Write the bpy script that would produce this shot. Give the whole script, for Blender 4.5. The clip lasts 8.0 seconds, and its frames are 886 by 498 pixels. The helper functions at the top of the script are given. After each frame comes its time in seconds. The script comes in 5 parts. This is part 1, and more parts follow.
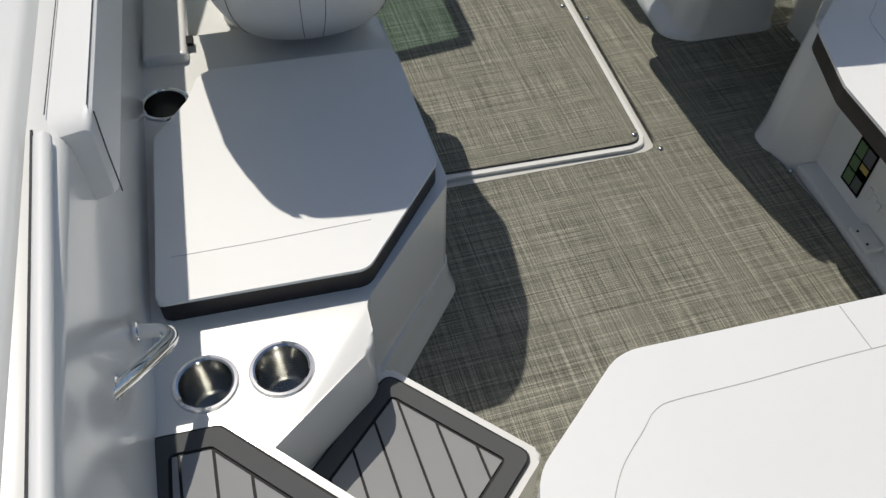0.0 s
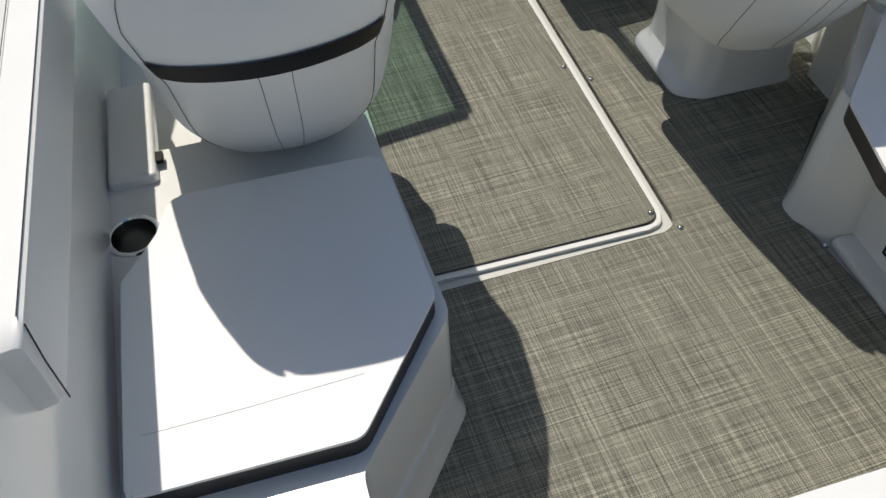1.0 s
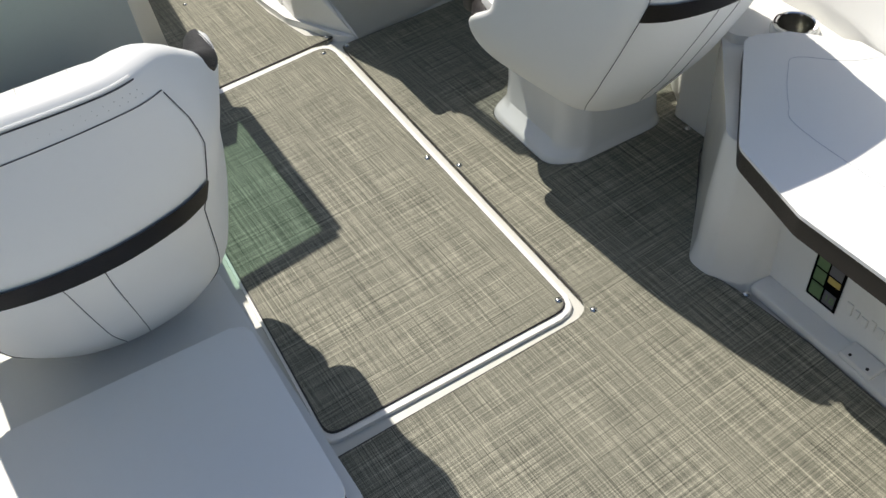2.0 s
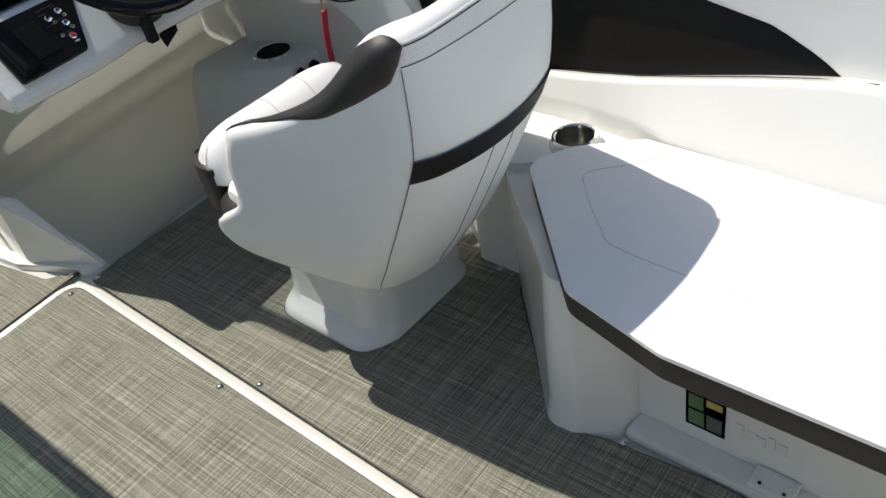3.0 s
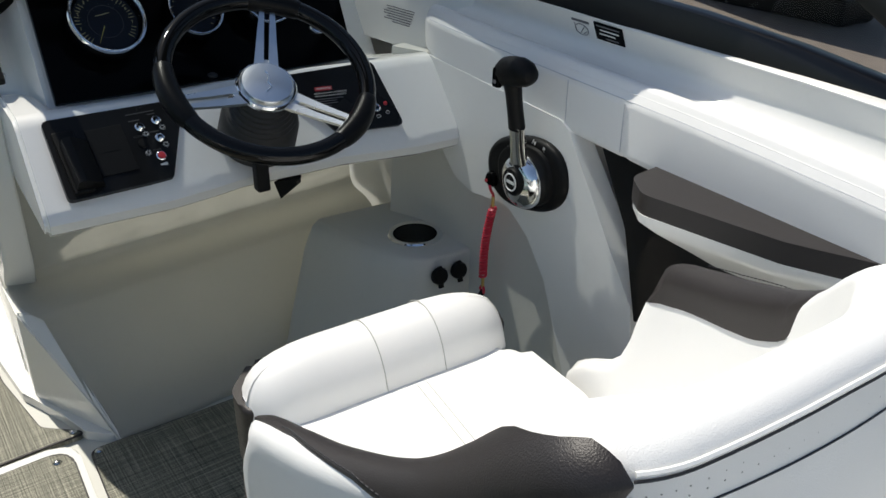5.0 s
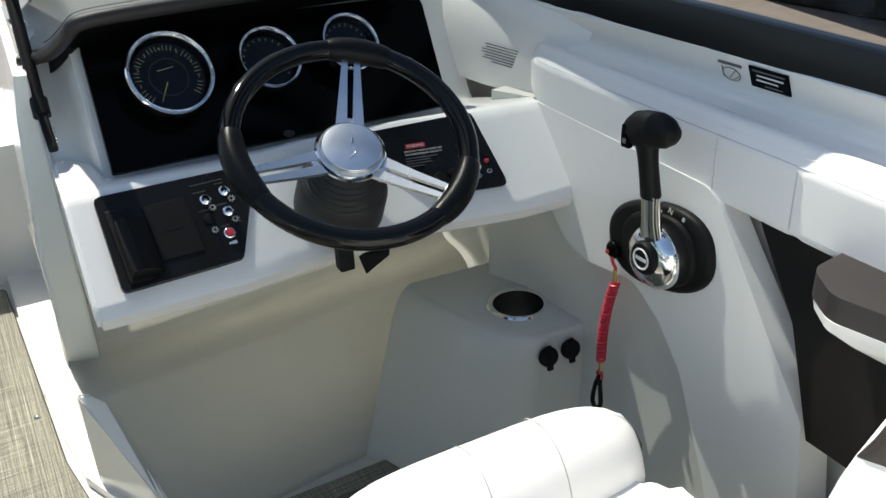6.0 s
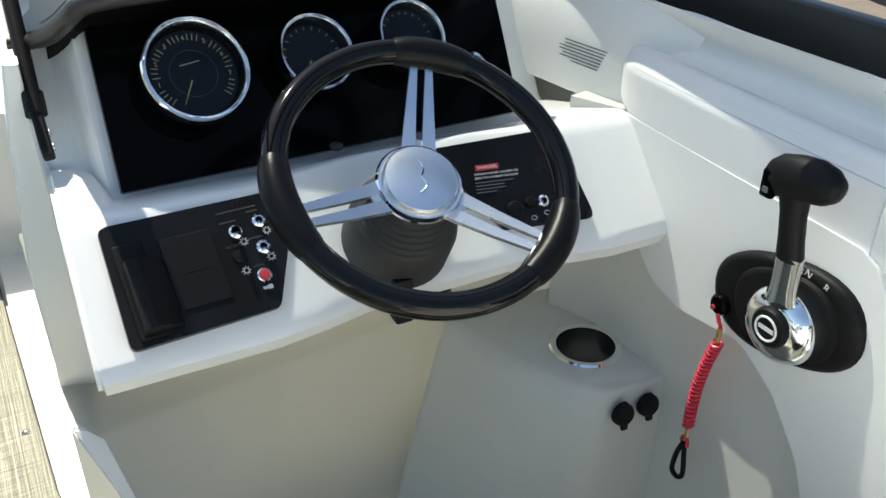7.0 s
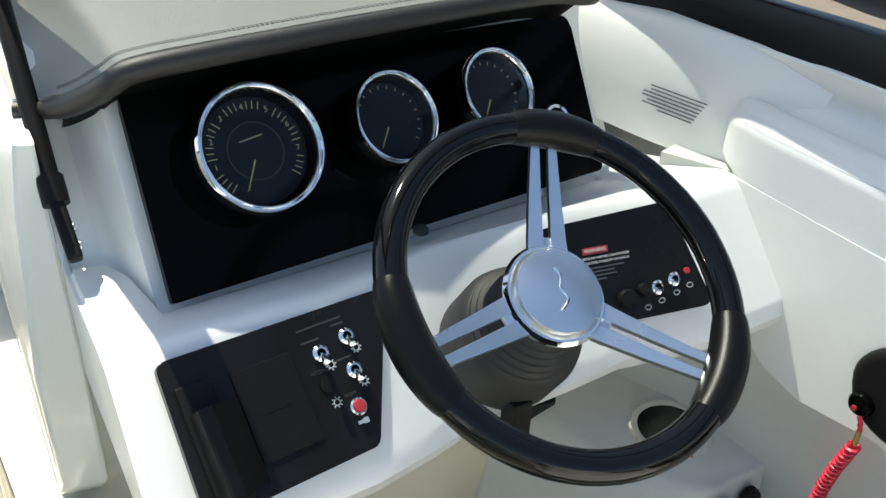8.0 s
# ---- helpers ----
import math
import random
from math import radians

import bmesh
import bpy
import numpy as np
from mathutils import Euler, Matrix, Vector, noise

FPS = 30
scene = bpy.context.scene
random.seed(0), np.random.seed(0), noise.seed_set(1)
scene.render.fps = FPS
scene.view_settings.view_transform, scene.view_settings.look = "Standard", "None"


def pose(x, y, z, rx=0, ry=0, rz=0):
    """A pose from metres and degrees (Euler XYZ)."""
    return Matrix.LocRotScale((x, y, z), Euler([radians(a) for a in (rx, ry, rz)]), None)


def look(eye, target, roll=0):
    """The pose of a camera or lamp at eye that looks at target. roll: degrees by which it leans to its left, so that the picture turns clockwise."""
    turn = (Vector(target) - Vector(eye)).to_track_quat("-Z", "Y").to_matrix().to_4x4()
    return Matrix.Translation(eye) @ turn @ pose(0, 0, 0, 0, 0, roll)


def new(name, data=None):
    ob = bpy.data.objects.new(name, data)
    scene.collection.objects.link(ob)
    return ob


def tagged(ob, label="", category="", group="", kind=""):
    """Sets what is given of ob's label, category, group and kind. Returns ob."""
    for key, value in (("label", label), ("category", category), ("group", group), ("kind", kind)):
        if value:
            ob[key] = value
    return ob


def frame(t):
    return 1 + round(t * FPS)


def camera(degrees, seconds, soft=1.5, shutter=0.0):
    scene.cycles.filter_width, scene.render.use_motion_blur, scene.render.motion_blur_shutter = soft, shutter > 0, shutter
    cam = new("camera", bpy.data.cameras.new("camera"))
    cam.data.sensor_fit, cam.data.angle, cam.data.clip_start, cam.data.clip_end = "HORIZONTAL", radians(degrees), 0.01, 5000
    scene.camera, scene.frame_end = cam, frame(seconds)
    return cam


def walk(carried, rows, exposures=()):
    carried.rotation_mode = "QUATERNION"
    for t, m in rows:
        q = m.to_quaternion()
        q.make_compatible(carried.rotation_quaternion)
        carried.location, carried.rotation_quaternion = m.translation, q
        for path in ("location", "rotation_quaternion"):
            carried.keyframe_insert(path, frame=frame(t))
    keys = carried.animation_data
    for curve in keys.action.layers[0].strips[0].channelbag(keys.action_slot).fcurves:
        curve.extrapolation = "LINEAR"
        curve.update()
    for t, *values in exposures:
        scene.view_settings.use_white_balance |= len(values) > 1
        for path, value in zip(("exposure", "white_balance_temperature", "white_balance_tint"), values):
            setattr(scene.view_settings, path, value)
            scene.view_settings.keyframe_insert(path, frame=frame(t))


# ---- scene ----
cam = camera(56.0, 8.0)
PATH = [
    (0, (-0.915, -1.533, 1.562), (-0.609, -0.294, 0.022), 0.8),
    (0.5, (-0.873, -1.386, 1.568), (-0.625, -0.158, 0.009), -2.8),
    (1, (-0.818, -1.251, 1.579), (-0.541, 0.006, 0.048), -3.8),
    (1.2, (-0.792, -1.182, 1.582), (-0.488, 0.091, 0.069), -5.2),
    (2.3, (-0.66, -0.953, 1.444), (0.079, 0.294, 0.066), -9.2),
    (2.5, (-0.608, -0.911, 1.414), (0.263, 0.324, 0.103), -10.4),
    (2.7, (-0.564, -0.865, 1.395), (0.385, 0.36, 0.13), -11.8),
    (3, (-0.485, -0.786, 1.346), (0.552, 0.385, 0.1), -12.9),
    (3.3, (-0.403, -0.666, 1.232), (0.772, 0.415, 0.028), -11.2),
    (3.5, (-0.36, -0.608, 1.217), (0.897, 0.436, 0.063), -9.4),
    (3.8, (-0.293, -0.539, 1.21), (1.046, 0.495, 0.145), -5.4),
    (4, (-0.232, -0.502, 1.207), (1.059, 0.64, 0.193), -4.3),
    (4.2, (-0.19, -0.457, 1.197), (1.052, 0.786, 0.243), -1.3),
    (4.5, (-0.136, -0.39, 1.208), (0.974, 0.976, 0.258), -0.0),
    (4.7, (-0.13, -0.353, 1.203), (0.93, 1.056, 0.26), 0.4),
    (5, (-0.077, -0.257, 1.197), (0.893, 1.228, 0.272), 0.4),
    (5.2, (-0.07, -0.205, 1.201), (0.858, 1.312, 0.285), -1.2),
    (6.3, (0.061, 0.075, 1.187), (0.845, 1.683, 0.292), -1.8),
    (6.5, (0.072, 0.127, 1.19), (0.841, 1.729, 0.273), -1.3),
    (7, (0.053, 0.282, 1.193), (0.848, 1.83, 0.207), 0.2),
    (7.5, (0.004, 0.429, 1.204), (0.889, 1.914, 0.197), 1.0),
    (8, (-0.012, 0.578, 1.218), (0.906, 2.035, 0.201), 1.9),
]
EXPOSURES = [(0.0, -0.53, 6650, 9), (0.5, -0.48, 6650, 9), (1.0, -0.30, 6750, 9), (1.2, -0.2, 6750, 9), (2.3, 0.2, 6800, 9), (3.0, 0.11, 6750, 9), (3.6, 0.04, 6700, 8), (4.5, 0.06, 6700, 8), (5.2, 0.13, 6700, 8), (6.3, 0.85, 6850, 7), (7.0, 1.18, 6950, 6), (8.0, 1.30, 7050, 6)]
walk(cam, [(t, look(eye, target, roll)) for t, eye, target, roll in PATH], EXPOSURES)


# ---- light ----
SUN = Vector((-0.115, 0.565, 1.0)).normalized()
world = bpy.data.worlds.new("world")
scene.world = world
world.use_nodes = True
wn = world.node_tree.nodes
sky = wn.new("ShaderNodeTexSky")
sky.sky_type, sky.sun_disc = "NISHITA", False
sky.sun_elevation = math.asin(SUN.z)
sky.sun_rotation = math.atan2(SUN.x, SUN.y)
world.node_tree.links.new(sky.outputs[0], wn["Background"].inputs[0])
wn["Background"].inputs[1].default_value = 0.10
sun = new("sun", bpy.data.lights.new("sun", "SUN"))
sun.data.energy, sun.data.angle, sun.data.color = 4.2, radians(0.55), (1.0, 0.95, 0.88)
sun.matrix_world = SUN.to_track_quat("Z", "Y").to_matrix().to_4x4()


# ---- materials ----
def material(name, color, rough=0.5, metal=0.0, vary=0.06, grain=0.0, grain_size=400.0, coat=0.0, dirt=0.0, emit=0.0, spec=0.5):
    """A Principled surface whose colour drifts at two sizes, with a fine bump."""
    m = bpy.data.materials.new(name)
    m.use_nodes = True
    nt = m.node_tree
    b = nt.nodes["Principled BSDF"]
    b.inputs["Base Color"].default_value = (*color, 1)
    b.inputs["Roughness"].default_value, b.inputs["Metallic"].default_value = rough, metal
    b.inputs["Coat Weight"].default_value = coat
    b.inputs["Coat Roughness"].default_value = 0.08
    b.inputs["Specular IOR Level"].default_value = spec
    co = nt.nodes.new("ShaderNodeTexCoord")
    if vary or dirt:
        big = nt.nodes.new("ShaderNodeTexNoise")
        big.inputs["Scale"].default_value, big.inputs["Detail"].default_value = 5.0, 6.0
        nt.links.new(co.outputs["Object"], big.inputs["Vector"])
        mix = nt.nodes.new("ShaderNodeMix")
        mix.data_type = "RGBA"
        mix.inputs["A"].default_value = (*[c * (1 - vary) for c in color], 1)
        mix.inputs["B"].default_value = (*[min(1, c * (1 + vary)) for c in color], 1)
        nt.links.new(big.outputs["Fac"], mix.inputs["Factor"])
        out = mix.outputs["Result"]
        if dirt:
            small = nt.nodes.new("ShaderNodeTexNoise")
            small.inputs["Scale"].default_value, small.inputs["Detail"].default_value = 60.0, 8.0
            nt.links.new(co.outputs["Object"], small.inputs["Vector"])
            ramp = nt.nodes.new("ShaderNodeMapRange")
            ramp.inputs["From Min"].default_value, ramp.inputs["From Max"].default_value = 0.56, 0.8
            ramp.inputs["To Max"].default_value = dirt
            nt.links.new(small.outputs["Fac"], ramp.inputs["Value"])
            mix2 = nt.nodes.new("ShaderNodeMix")
            mix2.data_type = "RGBA"
            mix2.inputs["B"].default_value = (0.25, 0.23, 0.2, 1)
            nt.links.new(ramp.outputs["Result"], mix2.inputs["Factor"])
            nt.links.new(out, mix2.inputs["A"])
            out = mix2.outputs["Result"]
        nt.links.new(out, b.inputs["Base Color"])
        rr = nt.nodes.new("ShaderNodeMapRange")
        rr.inputs["To Min"].default_value, rr.inputs["To Max"].default_value = max(0, rough - 0.06), min(1, rough + 0.08)
        nt.links.new(big.outputs["Fac"], rr.inputs["Value"])
        nt.links.new(rr.outputs["Result"], b.inputs["Roughness"])
    if grain:
        fine = nt.nodes.new("ShaderNodeTexNoise")
        fine.inputs["Scale"].default_value, fine.inputs["Detail"].default_value = grain_size, 2.0
        nt.links.new(co.outputs["Object"], fine.inputs["Vector"])
        bump = nt.nodes.new("ShaderNodeBump")
        bump.inputs["Strength"].default_value, bump.inputs["Distance"].default_value = grain, 0.001
        nt.links.new(fine.outputs["Fac"], bump.inputs["Height"])
        nt.links.new(bump.outputs["Normal"], b.inputs["Normal"])
    if emit:
        b.inputs["Emission Color"].default_value = (*color, 1)
        b.inputs["Emission Strength"].default_value = emit
    return m


def glass(name, color, ior=1.45):
    """A thin tinted pane: clear to light, with a gloss that grows at a slant."""
    m = bpy.data.materials.new(name)
    m.use_nodes = True
    nt = m.node_tree
    nt.nodes.remove(nt.nodes["Principled BSDF"])
    clear, gloss, mix, edge = (nt.nodes.new("ShaderNode" + k) for k in ("BsdfTransparent", "BsdfGlossy", "MixShader", "Fresnel"))
    clear.inputs[0].default_value = (*color, 1)
    gloss.inputs["Roughness"].default_value = 0.02
    edge.inputs["IOR"].default_value = ior
    nt.links.new(edge.outputs[0], mix.inputs[0])
    nt.links.new(clear.outputs[0], mix.inputs[1])
    nt.links.new(gloss.outputs[0], mix.inputs[2])
    nt.links.new(mix.outputs[0], nt.nodes["Material Output"].inputs[0])
    return m


def woven():
    """Woven vinyl flooring: crossing threads of tan, grey and near-black, uneven from thread to thread."""
    m = bpy.data.materials.new("woven_vinyl")
    m.use_nodes = True
    nt = m.node_tree
    b = nt.nodes["Principled BSDF"]
    b.inputs["Roughness"].default_value = 0.6
    b.inputs["Specular IOR Level"].default_value = 0.2
    co = nt.nodes.new("ShaderNodeTexCoord")
    rot = nt.nodes.new("ShaderNodeMapping")
    rot.inputs["Rotation"].default_value = (0, 0, radians(-3))
    nt.links.new(co.outputs["Object"], rot.inputs["Vector"])

    def threads(scale):
        stretch = nt.nodes.new("ShaderNodeMapping")
        stretch.inputs["Scale"].default_value = scale
        nt.links.new(rot.outputs["Vector"], stretch.inputs["Vector"])
        n = nt.nodes.new("ShaderNodeTexNoise")
        n.inputs["Scale"].default_value, n.inputs["Detail"].default_value, n.inputs["Roughness"].default_value = 1.0, 3.0, 0.65
        nt.links.new(stretch.outputs["Vector"], n.inputs["Vector"])
        return n.outputs["Fac"]

    def add(a, c, op="ADD"):
        n = nt.nodes.new("ShaderNodeMath")
        n.operation = op
        for k, v in ((0, a), (1, c)):
            if isinstance(v, float):
                n.inputs[k].default_value = v
            else:
                nt.links.new(v, n.inputs[k])
        return n.outputs[0]

    warp, weft = threads((400.0, 5.5, 1.0)), threads((5.0, 400.0, 1.0))
    longs = add(threads((300.0, 0.9, 1.0)), threads((0.9, 300.0, 1.0)))
    both = add(add(add(warp, weft), 0.27, "MULTIPLY"), add(longs, 0.23, "MULTIPLY"))
    fine = threads((520.0, 520.0, 1.0))
    value = add(add(both, 0.8, "MULTIPLY"), add(fine, 0.2, "MULTIPLY"))
    ramp = nt.nodes.new("ShaderNodeValToRGB")
    el = ramp.color_ramp.elements
    el[0].position, el[0].color = 0.395, (0.018, 0.020, 0.015, 1)
    el[1].position, el[1].color = 0.605, (0.525, 0.505, 0.405, 1)
    mid = el.new(0.5)
    mid.color = (0.192, 0.190, 0.152, 1)
    nt.links.new(value, ramp.inputs["Fac"])
    nt.links.new(ramp.outputs["Color"], b.inputs["Base Color"])
    bump = nt.nodes.new("ShaderNodeBump")
    bump.inputs["Strength"].default_value, bump.inputs["Distance"].default_value = 0.7, 0.0014
    nt.links.new(value, bump.inputs["Height"])
    nt.links.new(bump.outputs["Normal"], b.inputs["Normal"])
    return m


GELCOAT = material("gelcoat", (0.83, 0.83, 0.80), 0.22, vary=0.02, coat=0.4, grain=0.005, grain_size=30, dirt=0.03)
# LINER is toned down from GELCOAT: the footwell's deep shade is in its colour
LINER = material("shaded_liner_gelcoat", (0.63, 0.63, 0.585), 0.33, vary=0.025, grain=0.05, grain_size=60, dirt=0.05)
VINYL = material("white_vinyl", (0.86, 0.86, 0.84), 0.42, vary=0.02, grain=0.35, grain_size=900, dirt=0.02)
BROWN = material("brown_vinyl", (0.024, 0.020, 0.019), 0.46, vary=0.12, grain=0.4, grain_size=800)
PANEL = material("dark_panel", (0.018, 0.016, 0.014), 0.36, vary=0.15, grain=0.2, grain_size=500)
GREYVINYL = material("grey_vinyl", (0.45, 0.45, 0.42), 0.55, vary=0.05, grain=0.4, grain_size=700)
HOODVINYL = material("hood_vinyl", (0.19, 0.195, 0.185), 0.55, vary=0.06, grain=0.5, grain_size=600)
THREAD = material("thread", (0.05, 0.05, 0.055), 0.8, vary=0)
THREADPALE = material("pale_thread", (0.58, 0.59, 0.61), 0.8, vary=0)
CUPSTEEL = material("cup_steel", (0.50, 0.50, 0.48), 0.22, 1.0, vary=0.08)
CHROME = material("chrome", (0.86, 0.87, 0.88), 0.06, 1.0, vary=0.02)
STEEL = material("stainless", (0.62, 0.62, 0.6), 0.2, 1.0, vary=0.05)
BRUSHED = material("brushed_aluminium", (0.72, 0.76, 0.8), 0.28, 1.0, vary=0.04, grain=0.1, grain_size=300)
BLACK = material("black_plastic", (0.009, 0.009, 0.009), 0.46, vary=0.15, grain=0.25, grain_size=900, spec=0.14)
GLOSS = material("gloss_black", (0.0025, 0.0025, 0.0025), 0.09, vary=0.1, spec=0.05)
RUBBER = material("rubber", (0.02, 0.02, 0.02), 0.6, vary=0.1)
FOAM = material("grey_foam_decking", (0.30, 0.305, 0.305), 0.75, vary=0.08, grain=0.5, grain_size=700)
FOAMEDGE = material("dark_foam_border", (0.085, 0.088, 0.088), 0.75, vary=0.08, grain=0.5, grain_size=700)
FOAMDARK = material("foam_groove", (0.012, 0.012, 0.013), 0.7)
LACQUER = material("black_lacquer", (0.004, 0.004, 0.004), 0.06, vary=0.1, spec=0.28)
STITCH = material("dash_stitch", (0.16, 0.16, 0.15), 0.7, vary=0)
CARPET = woven()
RED = material("red_cord", (0.62, 0.03, 0.06), 0.4, vary=0.08)
ASPHALT = material("asphalt", (0.20, 0.165, 0.14), 0.85, vary=0.25, grain=1.0, grain_size=90, dirt=0.4)
TINTED = glass("tinted_glass", (0.60, 0.74, 0.68))
CLEAR = glass("pale_glass", (0.735, 0.76, 0.765))
LENS = glass("gauge_lens", (0.97, 0.97, 0.97), 1.22)
DIAL = material("gauge_dial", (0.006, 0.008, 0.014), 0.5, vary=0.2, spec=0.15)
SCALE = material("scale_print", (0.34, 0.33, 0.17), 0.5, vary=0)
NEEDLE = material("needle", (0.5, 0.46, 0.10), 0.5, vary=0)
WARN = material("warning_red", (0.48, 0.03, 0.04), 0.45, vary=0)
GREEN = material("label_green", (0.12, 0.2, 0.09), 0.5)
GOLD = material("label_gold", (0.55, 0.42, 0.12), 0.5)
INK = material("white_ink", (0.75, 0.75, 0.73), 0.5, vary=0)
DARKINK = material("dark_ink", (0.12, 0.12, 0.13), 0.5, vary=0)
FAINTINK = material("faint_ink", (0.045, 0.045, 0.045), 0.5, vary=0)


# ---- building tools ----
def thing(name, label, category, group="", kind="", at=(0, 0, 0)):
    ob = new(name)
    ob.empty_display_size = 0.05
    ob.location = at
    return tagged(ob, label, category, group, kind)


def mesh_of(name, bm, mat, sharp=38):
    me = bpy.data.meshes.new(name)
    bmesh.ops.recalc_face_normals(bm, faces=bm.faces[:])
    bm.to_mesh(me)
    bm.free()
    me.shade_smooth()
    me.set_sharp_from_angle(angle=radians(sharp))
    me.materials.append(mat)
    return me


def even(ob):
    """Flat faces shade flat and their rounded rims smooth."""
    w = ob.modifiers.new("even", "WEIGHTED_NORMAL")
    w.keep_sharp = True
    return ob


def part(name, bm, mat, parent, label="", sharp=38):
    ob = new(name, mesh_of(name, bm, mat, sharp))
    ob.parent = parent
    even(ob)
    base = parent
    off = Vector()
    while base is not None:
        off = off + base.location
        base = base.parent
    ob.matrix_parent_inverse = Matrix.Translation(-off)
    if label:
        ob["label"] = label
    return ob


def single(name, bm, mat, label, category, group="", kind="", sharp=38):
    return tagged(even(new(name, mesh_of(name, bm, mat, sharp))), label, category, group, kind)


def rounded(poly, r, n=5):
    """A closed outline with its corners rounded; r is one radius or one for each corner."""
    out, k = [], len(poly)
    for i, p in enumerate(poly):
        p, a, b = Vector(p), Vector(poly[i - 1]), Vector(poly[(i + 1) % k])
        ri = r[i] if isinstance(r, (list, tuple)) else r
        u, v = (a - p), (b - p)
        lu, lv = u.length, v.length
        u, v = u / lu, v / lv
        half = max(0.05, u.angle(v) / 2)
        d = min(ri / math.tan(half), lu * 0.48, lv * 0.48)
        if d < 1e-4:
            out.append(p)
            continue
        s, e = p + u * d, p + v * d
        for j in range(n + 1):
            t = j / n
            out.append(s * (1 - t) ** 2 + p * (2 * t * (1 - t)) + e * t * t)
    return out


def prism(bm, poly, z0, z1, bevel=0.0, seg=3, top_only=False):
    """A flat slab of the outline between two heights, its rims rounded."""
    zf = z1 if callable(z1) else (lambda x, y: z1)
    lo = [bm.verts.new((p[0], p[1], z0)) for p in poly]
    hi = [bm.verts.new((p[0], p[1], zf(p[0], p[1]))) for p in poly]
    n = len(poly)
    bm.faces.new(lo[::-1])
    top = bm.faces.new(hi)
    for i in range(n):
        bm.faces.new((lo[i], lo[(i + 1) % n], hi[(i + 1) % n], hi[i]))
    if bevel:
        edges = list(top.edges)
        if not top_only:
            edges += [bm.edges.get((lo[i], lo[(i + 1) % n])) for i in range(n)]
        bmesh.ops.bevel(bm, geom=edges, offset=bevel, segments=seg, profile=0.5, affect="EDGES", clamp_overlap=True)
    return bm


def box(bm, x0, x1, y0, y1, z0, z1, bevel=0.0, seg=2, m=None):
    made = bmesh.ops.create_cube(bm, size=1.0)["verts"]
    for v in made:
        v.co = Vector((x0 + (v.co.x + 0.5) * (x1 - x0), y0 + (v.co.y + 0.5) * (y1 - y0), z0 + (v.co.z + 0.5) * (z1 - z0)))
    if m is not None:
        bmesh.ops.transform(bm, matrix=m, verts=made)
    if bevel:
        edges = list({e for v in made for e in v.link_edges})
        bmesh.ops.bevel(bm, geom=edges, offset=bevel, segments=seg, profile=0.5, affect="EDGES", clamp_overlap=True)
    return bm


def loft(bm, rings, closed=True, cap=True):
    """A skin over rings of the same number of points."""
    rows = [[bm.verts.new(p) for p in ring] for ring in rings]
    n = len(rows[0])
    for a, b in zip(rows, rows[1:]):
        for i in range(n if closed else n - 1):
            bm.faces.new((a[i], a[(i + 1) % n], b[(i + 1) % n], b[i]))
    if cap and closed:
        bm.faces.new(rows[0][::-1])
        bm.faces.new(rows[-1])
    return bm


def smooth_path(points, n=6):
    """A smooth line through the points."""
    ps = [Vector(p) for p in points]
    out = []
    for i in range(len(ps) - 1):
        a, b = ps[max(i - 1, 0)], ps[i]
        c, d = ps[i + 1], ps[min(i + 2, len(ps) - 1)]
        for j in range(n):
            t = j / n
            out.append(0.5 * (2 * b + (c - a) * t + (2 * a - 5 * b + 4 * c - d) * t * t + (3 * b - a - 3 * c + d) * t ** 3))
    return out + [ps[-1]]


def tube(bm, points, r, n=10, flat=1.0, cap=True, closed=False):
    """A round bar along a line of points; r may be a number or one for each point."""
    ps = [Vector(p) for p in points]
    rings, side = [], None
    for i, p in enumerate(ps):
        if closed:
            d = (ps[(i + 1) % len(ps)] - ps[i - 1]).normalized()
        else:
            d = (ps[min(i + 1, len(ps) - 1)] - ps[max(i - 1, 0)]).normalized()
        if side is None:
            side = d.orthogonal().normalized()
        side = (side - d * side.dot(d)).normalized()
        up = d.cross(side)
        ri = r[i] if isinstance(r, (list, tuple)) else r
        rings.append([p + (side * math.cos(k / n * math.tau) + up * flat * math.sin(k / n * math.tau)) * ri for k in range(n)])
    if closed:
        rings.append(rings[0])
        loft(bm, rings, True, False)
        bmesh.ops.remove_doubles(bm, verts=bm.verts[:], dist=1e-6)
        return bm
    return loft(bm, rings, True, cap)


def lathe(bm, profile, n=32, m=None):
    """A turned form: (radius, height) pairs about z, then moved by m."""
    m = m or Matrix()
    rings = [[m @ Vector((r * math.cos(k / n * math.tau), r * math.sin(k / n * math.tau), z)) for k in range(n)] for r, z in profile]
    rows = [[bm.verts.new(p) for p in ring] for ring in rings]
    for a, b in zip(rows, rows[1:]):
        for i in range(n):
            bm.faces.new((a[i], a[(i + 1) % n], b[(i + 1) % n], b[i]))
    for row, (r, z) in ((rows[0], profile[0]), (rows[-1], profile[-1])):
        if r <= 1e-4:
            bmesh.ops.pointmerge(bm, verts=row, merge_co=m @ Vector((0, 0, z)))
    return bm


def ring_spline(points, n=60):
    """A closed smooth outline through points."""
    ps = [Vector(p) for p in points]
    k, out = len(ps), []
    per = max(2, n // k)
    for i in range(k):
        a, b, c, d = ps[i - 1], ps[i], ps[(i + 1) % k], ps[(i + 2) % k]
        for j in range(per):
            t = j / per
            out.append(0.5 * (2 * b + (c - a) * t + (2 * a - 5 * b + 4 * c - d) * t * t + (3 * b - a - 3 * c + d) * t ** 3))
    return out


